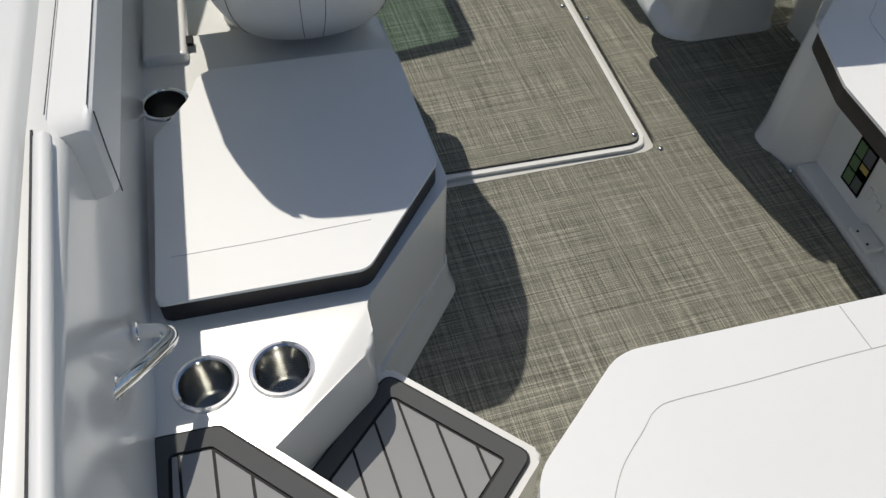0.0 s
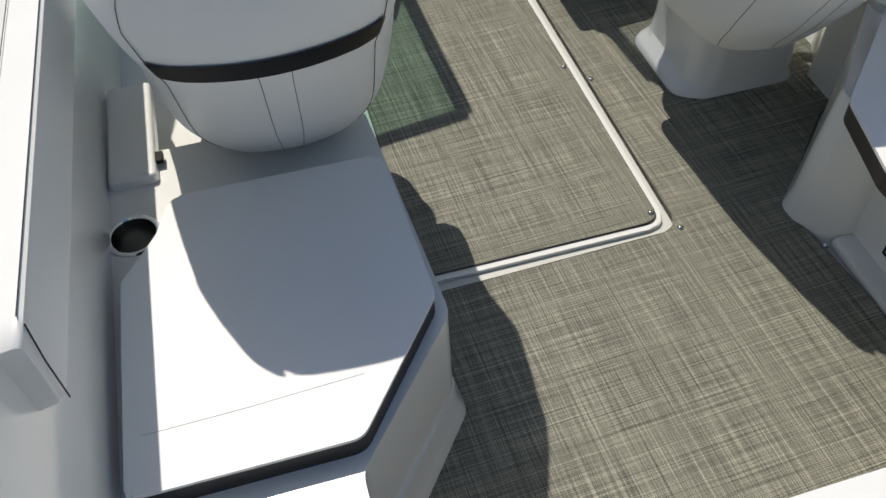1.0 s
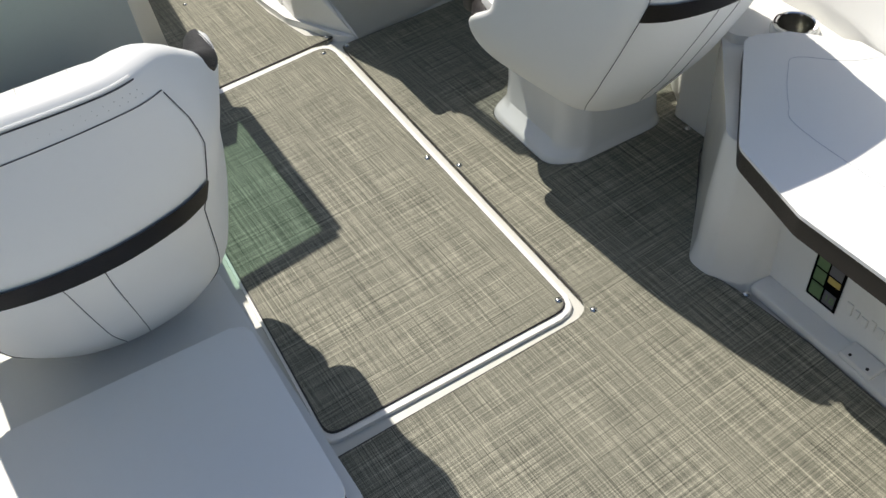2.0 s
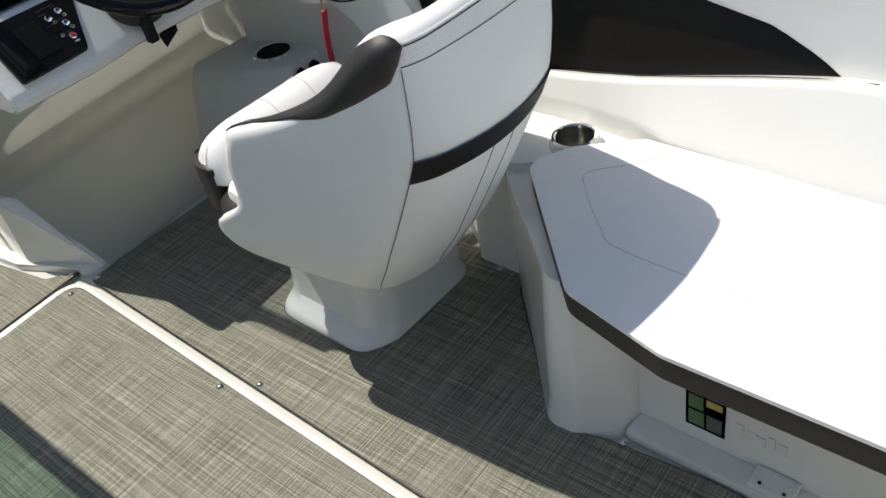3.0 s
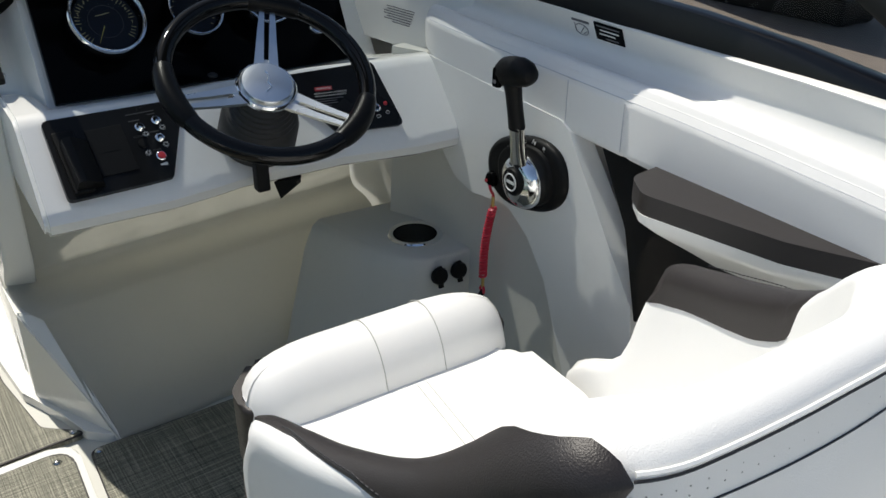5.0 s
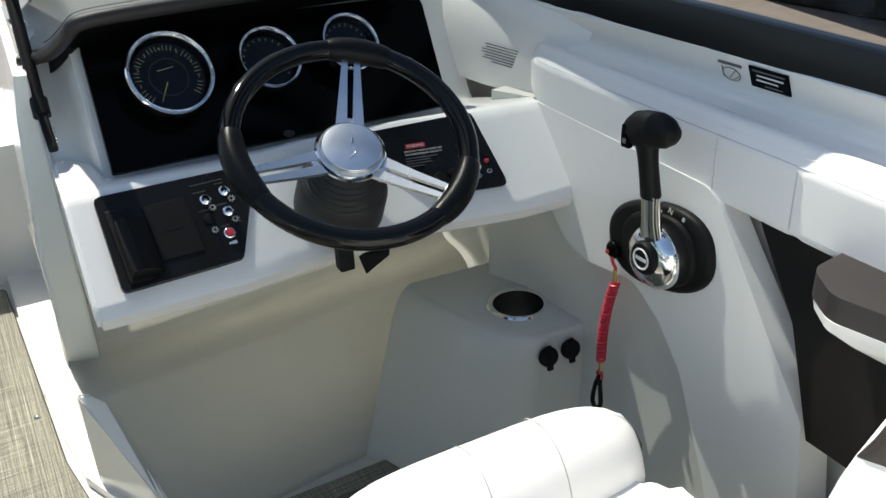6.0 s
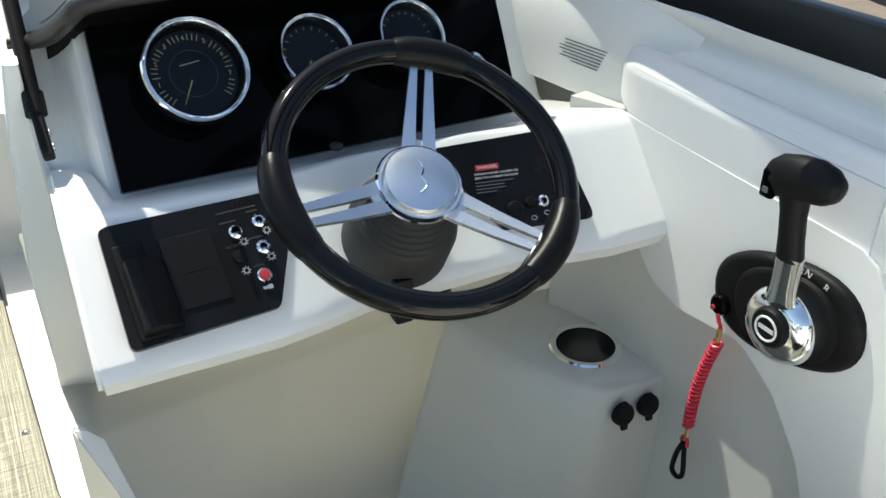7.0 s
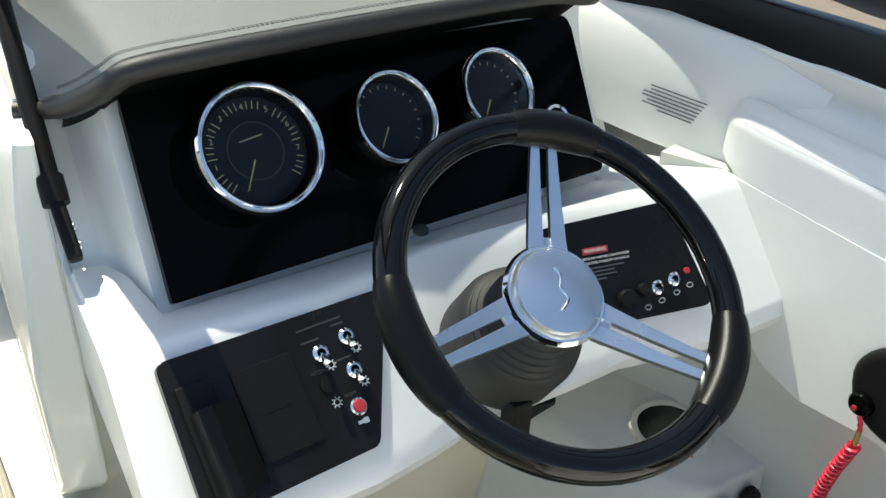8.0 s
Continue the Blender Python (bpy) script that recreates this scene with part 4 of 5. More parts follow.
# steering wheel
WM = frame_on((0.432, 1.064, 0.805), (1, 0, 0), (-0.028, -1.0, 1.443))
wheel = thing("steering_wheel", "black gloss steering wheel with three slotted aluminium spokes", "steering wheel")
bm = bmesh.new()
tube(bm, [WM @ Vector((0.170 * math.cos(k / 72 * math.tau), 0.170 * math.sin(k / 72 * math.tau), 0)) for k in range(72)], 0.0155, 14, closed=True)
part("rim", bm, LACQUER, wheel)
bm = bmesh.new()
lathe(bm, [(0.0, -0.016), (0.030, -0.0165), (0.043, -0.019), (0.047, -0.024), (0.0475, -0.034), (0.045, -0.04), (0.03, -0.05), (0.0, -0.05)], 40, WM)
part("hub", bm, BRUSHED, wheel, "brushed aluminium hub cap")


# ---- helm side moulding with the throttle ----
side = thing("throttle_moulding", "white moulded helm side panel carrying the throttle", "moulding")
bm = bmesh.new()
prof = [(0.775, 0.712), (0.655, 0.56), (0.575, 0.46), (0.50, 0.0), (0.62, 0.0), (0.72, 0.25), (0.80, 0.41), (0.86, 0.475), (0.93, 0.515), (1.05, 0.498), (1.115, 0.512), (1.172, 0.56), (1.215, 0.645), (1.25, 0.745), (0.80, 0.725)]
loft(bm, [[Vector((x - k * 0.15 * max(0, 0.75 - z), y, z)) for y, z in rounded(prof, [0.012, 0.02, 0.03, 0.01, 0.01, 0.06, 0.06, 0.05, 0.06, 0.06, 0.06, 0.06, 0.06, 0.01, 0.012], 4)] for x, k in ((0.90, 0), (0.866, 0.3), (0.858, 0.3))])
part("moulding", bm, GELCOAT, side)
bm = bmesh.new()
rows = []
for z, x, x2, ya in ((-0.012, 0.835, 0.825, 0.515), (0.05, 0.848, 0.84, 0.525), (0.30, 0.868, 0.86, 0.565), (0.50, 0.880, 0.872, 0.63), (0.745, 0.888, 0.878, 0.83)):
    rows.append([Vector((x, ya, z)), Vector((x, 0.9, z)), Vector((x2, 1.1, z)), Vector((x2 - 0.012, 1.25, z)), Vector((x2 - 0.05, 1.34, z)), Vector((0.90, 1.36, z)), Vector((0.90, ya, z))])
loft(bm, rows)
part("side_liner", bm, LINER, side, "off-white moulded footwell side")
bm = bmesh.new()
rows = []
for y, x in ((1.15, 0.928), (1.20, 0.910), (1.25, 0.888), (1.31, 0.872), (1.40, 0.857), (1.50, 0.846), (1.75, 0.828)):
    rows.append([Vector((x + a, y, z)) for a, z in ((0.05, 0.735), (0.0, 0.735), (0.0, 0.80), (0.005, 0.845), (0.014, 0.875), (0.030, 0.905), (0.06, 0.915), (0.09, 0.90))])
loft(bm, rows)
part("upper_panel", bm, GELCOAT, side, sharp=60)
for k in range(7):
    bm = bmesh.new()
    w = (0.095, 0.09, 0.1, 0.098, 0.085, 0.09, 0.06)[k]
    y0 = 1.312 + 0.003 * k
    box(bm, 0.0, w, 0.0, 0.0018, 0.0, 0.0006, 0, m=frame_on((0.8708 - (y0 - 1.312) * 0.167, y0, 0.818 - 0.0055 * k), (-0.164, 1, 0.02), (-1, -0.164, -0.05)))
    part("text_bar", bm, DARKINK, side, "line of tiny dark lettering")

thr = thing("throttle_control", "black and chrome throttle lever on an oval black plate", "throttle")


def oval(y0, z0, a, b, tilt, n=40, power=2.4):
    c, s = math.cos(radians(tilt)), math.sin(radians(tilt))
    out = []
    for k in range(n):
        t = k / n * math.tau
        u = a * math.copysign(abs(math.cos(t)) ** (2 / power), math.cos(t))
        v = b * math.copysign(abs(math.sin(t)) ** (2 / power), math.sin(t))
        out.append((y0 + u * c - v * s, z0 + u * s + v * c))
    return out


bm = bmesh.new()
loft(bm, [[Vector((x, 0.876 + (y - 0.876) * g, 0.600 + (z - 0.600) * g)) for y, z in oval(0.876, 0.600, 0.118, 0.072, -14)] for x, g in ((0.858, 1.0), (0.848, 1.0), (0.842, 0.96), (0.838, 0.86))])
part("plate", bm, BLACK, thr)
bm = bmesh.new()
loft(bm, [[Vector((x, 0.865 + (y - 0.865) * g, 0.603 + (z - 0.603) * g)) for y, z in oval(0.865, 0.603, 0.082, 0.060, -14)] for x, g in ((0.842, 1.0), (0.832, 0.95), (0.828, 0.85))])
part("inner_plate", bm, BLACK, thr)
M = frame_on((0.828, 0.856, 0.597), (0, -1, 0.1), (-1, 0, 0))
bm = bmesh.new()
lathe(bm, [(0.052, -0.004), (0.053, 0.004), (0.050, 0.012), (0.043, 0.020), (0.030, 0.026), (0.0, 0.028)], 36, M)
part("hub", bm, CHROME, thr, "chrome lever hub")
bm = bmesh.new()
lathe(bm, [(0.027, 0.0), (0.027, 0.010), (0.024, 0.014), (0.0, 0.015)], 30, frame_on((0.808, 0.852, 0.603), (0, -1, 0), (-1, 0, 0)))
emblem = part("cap", bm, BLACK, thr)
bm = bmesh.new()
tube(bm, [frame_on((0.7925, 0.852, 0.603), (0, -1, 0), (-1, 0, 0)) @ Vector((0.016 * math.cos(k / 20 * math.tau), 0.016 * math.sin(k / 20 * math.tau), 0)) for k in range(20)], 0.0016, 6, closed=True)
part("emblem_ring", bm, INK, emblem, "pale ring-shaped emblem")
bm = bmesh.new()
box(bm, 0.792, 0.7935, 0.840, 0.864, 0.600, 0.606, 0.0005)
part("emblem_bar", bm, INK, emblem)
bm = bmesh.new()
rings = []
for t, w in ((0.0, 0.030), (0.25, 0.024), (0.55, 0.019), (0.85, 0.019), (1.0, 0.020)):
    c = Vector((0.822, 0.862, 0.600)).lerp(Vector((0.797, 0.845, 0.712)), t)
    rings.append([c + Vector((0.012 * math.sin(a / 12 * math.tau), w * math.cos(a / 12 * math.tau), 0.1 * w * math.cos(a / 12 * math.tau))) for a in range(12)])
loft(bm, rings)
part("lever", bm, CHROME, thr, "polished chrome lever arm")
bm = bmesh.new()
rings = []
for t, w, d in ((0.0, 0.018, 0.014), (0.3, 0.0165, 0.0135), (0.7, 0.0165, 0.0135), (1.0, 0.020, 0.015)):
    c = Vector((0.798, 0.846, 0.705)).lerp(Vector((0.786, 0.850, 0.79)), t)
    rings.append([c + Vector((d * math.sin(a / 14 * math.tau), w * math.cos(a / 14 * math.tau), 0)) for a in range(14)])
loft(bm, rings)
part("grip_stem", bm, BLACK, thr)
bm = bmesh.new()
rings = []
for y, rz, rx, z in ((0.888, 0.004, 0.005, 0.799), (0.885, 0.020, 0.014, 0.800), (0.873, 0.026, 0.018, 0.804), (0.85, 0.027, 0.020, 0.810), (0.826, 0.026, 0.021, 0.814), (0.808, 0.022, 0.020, 0.815), (0.796, 0.014, 0.014, 0.815), (0.792, 0.004, 0.005, 0.815)):
    rings.append([Vector((0.784 + rx * math.sin(a / 16 * math.tau), y, z + rz * math.cos(a / 16 * math.tau))) for a in range(16)])
loft(bm, rings)
knob = part("knob", bm, BLACK, thr, "black moulded grip knob")
bm = bmesh.new()
box(bm, 0.7665, 0.776, 0.866, 0.884, 0.778, 0.812, 0.003)
part("trim_switch", bm, GLOSS, knob, "small black rocker switch")
bm = bmesh.new()
box(bm, 0.7655, 0.7675, 0.871, 0.879, 0.785, 0.792, 0.0005)
part("switch_mark", bm, DARKINK, knob)
for ch, y, z, sz in (("N", 0.846, 0.672, 0.013), ("R", 0.818, 0.667, 0.013)):
    lettering(thr, ch, sz, frame_on((0.8385, y, z), (0, -1, -0.35), (-1, 0, 0)), INK)
bm = bmesh.new()
lathe(bm, [(0.016, 0.0), (0.016, 0.012), (0.013, 0.016), (0.006, 0.017), (0.006, 0.022), (0.0, 0.023)], 24, frame_on((0.845, 0.965, 0.560), (0, -1, 0), (-1, 0, 0)))
part("stop_switch", bm, GLOSS, thr, "round black stop switch")
bm = bmesh.new()
lathe(bm, [(0.0035, 0.0), (0.0035, 0.003), (0.0, 0.0035)], 14, frame_on((0.8225, 0.965, 0.560), (0, -1, 0), (-1, 0, 0)))
part("red_dot", bm, WARN, thr)

cord = thing("safety_lanyard", "coiled red safety lanyard with a black clip, hung from the throttle", "lanyard")
bm = bmesh.new()
pts = []
a, b = Vector((0.832, 0.954, 0.503)), Vector((0.826, 0.972, 0.338))
for k in range(22 * 10 + 1):
    t = k / 220
    sag = Vector((0, 0.008 * math.sin(t * math.pi), 0))
    pts.append(a.lerp(b, t) + sag + Vector((0.0068 * math.sin(k / 10 * math.tau), 0.0068 * math.cos(k / 10 * math.tau), 0)))
tube(bm, pts, 0.0029, 6)
part("coil", bm, RED, cord)
bm = bmesh.new()
tube(bm, smooth_path([(0.824, 0.957, 0.552), (0.824, 0.952, 0.543), (0.828, 0.955, 0.538), (0.832, 0.954, 0.528), (0.832, 0.954, 0.502)]), 0.0028, 8)
part("cord_end", bm, RED, cord)
BRASS = material("brass", (0.5, 0.38, 0.15), 0.35, 1.0)
for a, b in (((0.832, 0.9545, 0.527), (0.832, 0.9545, 0.505)), ((0.826, 0.972, 0.338), (0.827, 0.973, 0.312))):
    bm = bmesh.new()
    tube(bm, [a, b], 0.0035, 8)
    part("ferrule", bm, BRASS, cord, "brass crimp")
bm = bmesh.new()
tube(bm, [(0.827 + 0.002 * math.sin(k), 0.9735 + 0.008 * math.cos(k / 10 * math.tau), 0.306 + 0.008 * math.sin(k / 10 * math.tau)) for k in range(10)], 0.003, 8, closed=True)
part("loop", bm, RED, cord)
bm = bmesh.new()
tube(bm, ring_spline([(0.826, 0.974, 0.302), (0.824, 0.968, 0.285), (0.822, 0.962, 0.250), (0.821, 0.972, 0.238), (0.822, 0.985, 0.245), (0.824, 0.982, 0.28)], 36), 0.0042, 8, closed=True)
part("clip", bm, BLACK, cord, "black snap clip")

# ---- dash hardware ----
hood = thing("dash_cover", "grey stitched vinyl dash cover with a padded brown edge", "dash cover")
RIM = smooth_path([(0.040, 1.516, 0.884), (0.068, 1.505, 0.884), (0.098, 1.490, 0.892), (0.126, 1.462, 0.914), (0.152, 1.450, 0.930), (0.24, 1.452, 0.936), (0.42, 1.472, 0.938), (0.62, 1.497, 0.937), (0.74, 1.512, 0.934), (0.79, 1.50, 0.930), (0.815, 1.51, 0.926)], 5)
BACK = Vector((0.0, 0.58, 1.22))
RIM = [v.lerp(BACK, 0.10 * min(1.0, max(0.0, (v.x - 0.05) / 0.08))) for v in RIM]
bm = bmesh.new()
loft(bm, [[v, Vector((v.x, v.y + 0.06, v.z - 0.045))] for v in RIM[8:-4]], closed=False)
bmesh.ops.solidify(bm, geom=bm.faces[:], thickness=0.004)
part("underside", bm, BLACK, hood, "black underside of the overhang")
bm = bmesh.new()
tube(bm, RIM, [0.012 if i > 6 else 0.010 for i in range(len(RIM))], 12)
part("edge_roll", bm, BROWN, hood, "padded dark brown edge roll")
bm = bmesh.new()
rows = []
for v in RIM:
    row = []
    for k in range(9):
        t = k / 8
        row.append(Vector((v.x, v.y + 0.008 + (1.95 - v.y) * t, v.z + 0.011 + 0.045 * t - 0.03 * t * t)))
    rows.append(row)
loft(bm, rows, closed=False)
part("cover", bm, HOODVINYL, hood)
for off in (0.022, 0.027):
    bm = bmesh.new()
    for i in range(8, len(RIM) - 3):
        v, w = RIM[i], RIM[i + 1]
        for s in range(6):
            p, q = v.lerp(w, s / 6), v.lerp(w, (s + 0.6) / 6)
            tube(bm, [(p.x, p.y + off, p.z + 0.0125), (q.x, q.y + off, q.z + 0.0125)], 0.0007, 4)
    part("stitching", bm, STITCH, hood)

G = [("large", 0.245, 1.333, 0.874, 0.0695), ("small", 0.411, 1.353, 0.869, 0.0550), ("small", 0.563, 1.371, 0.870, 0.0545), ("small", 0.680, 1.392, 0.803, 0.030)]


def on_panel(p):
    """The place on the instrument panel's face nearest to p, as local x and y."""
    q = PM.inverted() @ Vector(p)
    return q.x, q.y, q.z


def gauge(p, r, big):
    x, y, h = on_panel(p)
    h = max(0.012, h - 0.0165)
    m = PM @ pose(x, y, h)
    ob = thing("gauge", "round chrome-rimmed gauge with a dark blue dial" if big else "small chrome-rimmed gauge with a dark dial", "gauge", "dash gauges")
    b = bmesh.new()
    lathe(b, [(r, 0.0), (r, 0.009), (r * 0.985, 0.0145), (r * 0.96, 0.0175), (r * 0.935, 0.0175), (r * 0.915, 0.0155), (r * 0.900, 0.0165), (r * 0.885, 0.0150), (r * 0.870, 0.010), (r * 0.865, 0.004)], 64, m)
    part("bezel", b, CHROME, ob, "polished chrome bezel")
    b = bmesh.new()
    lathe(b, [(r * 0.98, 0.004 - h), (r * 0.98, 0.001), (r * 0.9, 0.001), (r * 0.868, 0.011), (r * 0.82, -0.0055)], 56, m)
    part("housing", b, GLOSS, ob, "gloss black housing")
    b = bmesh.new()
    lathe(b, [(r * 0.83, -0.0052), (0.0, -0.0052)], 48, m)
    dial = part("dial", b, DIAL, ob, "dark blue dial")
    b = bmesh.new()
    lathe(b, [(r * 0.872, 0.0105), (r * 0.6, 0.0128), (r * 0.3, 0.0140), (0.0, 0.0144)], 48, m)
    part("lens", b, LENS, ob, "clear domed lens").visible_shadow = False
    b = bmesh.new()
    n = 36 if big else 16
    for k in range(n + 1):
        if big and min(abs(k - 4.5 * j) for j in range(1, 8)) < 0.7:
            continue
        a = radians(222 - 264 * k / n)
        d = Vector((math.cos(a), math.sin(a), 0))
        long = (0.15 if k % 6 == 0 else 0.12) if big else 0.07
        s = Vector((-d.y, d.x, 0)) * 0.0006
        p0, p1 = d * r * (0.76 - long), d * r * 0.76
        b.faces.new([b.verts.new(m @ (v + Vector((0, 0, -0.0046)))) for v in (p0 - s, p1 - s, p1 + s, p0 + s)])
    part("scale", b, SCALE, dial)
    if big:
        for k in range(1, 8):
            a = radians(222 - 264 * k / 8)
            lettering(dial, str(k), 0.0085, m @ pose(r * 0.68 * math.cos(a), r * 0.68 * math.sin(a), -0.0046), SCALE, "numeral")
        b = bmesh.new()
        tube(b, [m @ Vector((r * 0.44 * math.cos(k / 40 * math.tau), r * 0.44 * math.sin(k / 40 * math.tau), -0.0046)) for k in range(40)], 0.0004, 4, closed=True)
        part("inner_ring", b, FAINTINK, dial)
        b = bmesh.new()
        box(b, -r * 0.19, r * 0.19, r * 0.19, r * 0.21, -0.0048, -0.0044, 0, m=m @ pose(0, 0, 0, 0, 0, 6))
        part("emblem_bar", b, SCALE, dial, "pale script emblem bar")
    a = radians(238 if big else 232)
    d = Vector((math.cos(a), math.sin(a), 0))
    s = Vector((-d.y, d.x, 0)) * 0.0008
    b = bmesh.new()
    vs = [b.verts.new(m @ (v + Vector((0, 0, -0.001)))) for v in (d * 0.16 * r - s, d * 0.66 * r - s * 0.4, d * 0.66 * r + s * 0.4, d * 0.16 * r + s)]
    b.faces.new(vs)
    part("needle", b, NEEDLE, ob, "thin yellow needle")


for kind, x, y, z, r in G[:3]:
    gauge((x, y, z), r, kind == "large")
horn = thing("ignition_switch", "round chrome-rimmed ignition switch on the instrument panel", "switch")
x, y, h = on_panel(G[3][1:4])
bm = bmesh.new()
lathe(bm, [(0.024, 0.0), (0.024, 0.006), (0.021, 0.010), (0.017, 0.009), (0.016, 0.006)], 36, PM @ pose(x, y, 0.006))
part("bezel", bm, CHROME, horn)
bm = bmesh.new()
lathe(bm, [(0.017, 0.006), (0.012, 0.010), (0.0, 0.011)], 30, PM @ pose(x, y, 0.006))
part("barrel", bm, BLACK, horn)
dotp = thing("sensor_button", "small round black button under the instrument panel", "button")
bm = bmesh.new()
lathe(bm, [(0.0095, 0.0), (0.0095, 0.003), (0.006, 0.005), (0.0, 0.005)], 20, frame_on((0.407, 1.292, 0.752), (1, 0, 0), (0, -0.2, 1)))
part("button", bm, RUBBER, dotp)

# switch panels


def switch_panel(corners, label):
    """A thin black plate through four corners: lower left, lower right, upper right, upper left."""
    bl, br, tr, tl = [Vector(c) for c in corners]
    m = frame_on(bl, br - bl, (br - bl).cross(tl - bl))
    loc = [(m.inverted() @ v).to_2d() for v in (bl, br, tr, tl)]
    ob = thing("switch_panel", label, "switch panel", "switch panels")
    b = bmesh.new()
    prism(b, rounded(loc, 0.01, 4), -0.004, 0.007, 0.0015, 2, True)
    bmesh.ops.transform(b, matrix=m, verts=b.verts[:])
    part("plate", b, GLOSS2, ob)
    return ob, m @ pose(0, 0, 0.007), loc


GLOSS2 = material("satin_black", (0.010, 0.010, 0.010), 0.26, vary=0.2, spec=0.18)


def toggle(parent, m, x, y, lean=-25):
    b = bmesh.new()
    lathe(b, [(0.0085, 0.0), (0.0085, 0.003), (0.006, 0.005), (0.0045, 0.005)], 18, m @ pose(x, y, 0))
    collar = part("toggle_switch", b, CHROME, parent, "chrome toggle switch")
    b = bmesh.new()
    lathe(b, [(0.0025, 0.0), (0.0028, 0.010), (0.0038, 0.019), (0.0034, 0.0225), (0.0, 0.0235)], 12, m @ pose(x, y, 0.003, 35, 0, lean))
    part("lever", b, CHROME, collar)


def sun_icon(parent, m, x, y):
    b = bmesh.new()
    tube(b, [m @ Vector((x + 0.0032 * math.cos(k / 14 * math.tau), y + 0.0032 * math.sin(k / 14 * math.tau), 0.0003)) for k in range(14)], 0.0005, 4, closed=True)
    for k in range(8):
        a = k / 8 * math.tau
        tube(b, [m @ Vector((x + r * math.cos(a), y + r * math.sin(a), 0.0003)) for r in (0.0040, 0.0058)], 0.0005, 4)
    part("light_symbol", b, INK, parent)


lp, lm, lc = switch_panel([(0.087, 1.105, 0.634), (0.263, 1.122, 0.632), (0.327, 1.232, 0.735), (0.083, 1.213, 0.738)], "black switch panel with toggles and a phone holder")
W, H = lc[1].x, lc[3].y
for x, y in ((0.155, 0.105), (0.187, 0.112), (0.181, 0.078)):
    toggle(lp, lm, x, y)
    sun_icon(lp, lm, x + 0.006, y - 0.014)
bm = bmesh.new()
lathe(bm, [(0.0085, 0), (0.0085, 0.003), (0.0, 0.004)], 18, lm @ pose(0.150, 0.074, 0))
part("blank_button", bm, BLACK, lp)
sun_icon(lp, lm, 0.152, 0.055)
bm = bmesh.new()
lathe(bm, [(0.009, 0), (0.009, 0.004), (0.0075, 0.0055), (0.007, 0.0055)], 22, lm @ pose(0.170, 0.043, 0))
hb = part("horn_button", bm, CHROME, lp, "red horn button in a chrome ring")
bm = bmesh.new()
lathe(bm, [(0.0072, 0.004), (0.006, 0.0075), (0.0, 0.0085)], 20, lm @ pose(0.170, 0.043, 0))
part("button", bm, WARN, hb)
bm = bmesh.new()
box(bm, 0.164, 0.170, 0.0262, 0.0298, 0.0, 0.0004, 0, m=lm)
box(bm, 0.170, 0.176, 0.0252, 0.0308, 0.0, 0.0004, 0, m=lm)
part("horn_symbol", bm, INK, lp)
lettering(lp, "ACCENT", 0.0052, lm @ pose(0.148, 0.0885, 0.0002), FAINTINK)
lettering(lp, "HORN", 0.0045, lm @ pose(0.168, 0.057, 0.0002), FAINTINK)
for x, y, w in ((0.150, 0.120, 0.02), (0.183, 0.127, 0.014), (0.176, 0.0925, 0.018), (0.165, 0.133, 0.05)):
    bm = bmesh.new()
    box(bm, x - w / 2, x + w / 2, y - 0.0009, y + 0.0009, 0, 0.0003, 0, m=lm)
    part("text_bar", bm, FAINTINK, lp)
ph = thing("phone_holder", "black phone holder with a raised grip on the switch panel", "phone holder")
bm = bmesh.new()
box(bm, 0.064, 0.126, 0.028, 0.118, -0.001, 0.0022, 0.001, 2, lm)
part("rest_plate", bm, BLACK, ph)
bm = bmesh.new()
box(bm, 0.012, 0.046, 0.006, 0.122, 0.0, 0.008, 0.003, 2, lm)
part("rail", bm, BLACK, ph)
bm = bmesh.new()
loft(bm, [[lm @ Vector((x, y, z)) for x, z in ((0.016, 0.002), (0.018, 0.034), (0.030, 0.038), (0.060, 0.014), (0.063, 0.002))] for y in (0.012, 0.016, 0.090, 0.094)])
part("grip", bm, BLACK, ph)
bm = bmesh.new()
box(bm, 0.080, 0.108, 0.0705, 0.0735, 0.0022, 0.0026, 0, m=lm)
part("emblem_bar", bm, BLACK, ph)

rp, rm, rc = switch_panel([(0.598, 1.158, 0.640), (0.733, 1.131, 0.641), (0.708, 1.224, 0.746), (0.515, 1.243, 0.744)], "black switch panel with toggles and a warning label")
wx = -0.012
bm = bmesh.new()
box(bm, wx - 0.017, wx + 0.017, 0.087, 0.095, 0, 0.0003, 0, m=rm)
part("warning_flag", bm, WARN, rp, "red warning flag")
lettering(rp, "WARNING", 0.006, rm @ pose(wx, 0.091, 0.0005), INK)
lettering(rp, "GASOLINE VAPORS CAN EXPLODE", 0.0042, rm @ pose(wx + 0.012, 0.082, 0.0002), INK)
lettering(rp, "RESULTING IN INJURY OR DEATH", 0.0042, rm @ pose(wx + 0.012, 0.0765, 0.0002), INK)
for k in range(4):
    bm = bmesh.new()
    box(bm, wx - 0.020, wx + 0.036 - 0.008 * (k % 2) - 0.006 * k, 0.0695 - 0.0046 * k, 0.0710 - 0.0046 * k, 0, 0.0003, 0, m=rm)
    part("text_bar", bm, DARKINK, rp)
for x, y in ((0.062, 0.034), (0.086, 0.040)):
    toggle(rp, rm, x, y, -70)
bm = bmesh.new()
lathe(bm, [(0.004, 0), (0.004, 0.003), (0.0, 0.0045)], 14, rm @ pose(0.106, 0.047, 0))
part("indicator", bm, WARN, rp, "small red indicator lamp")
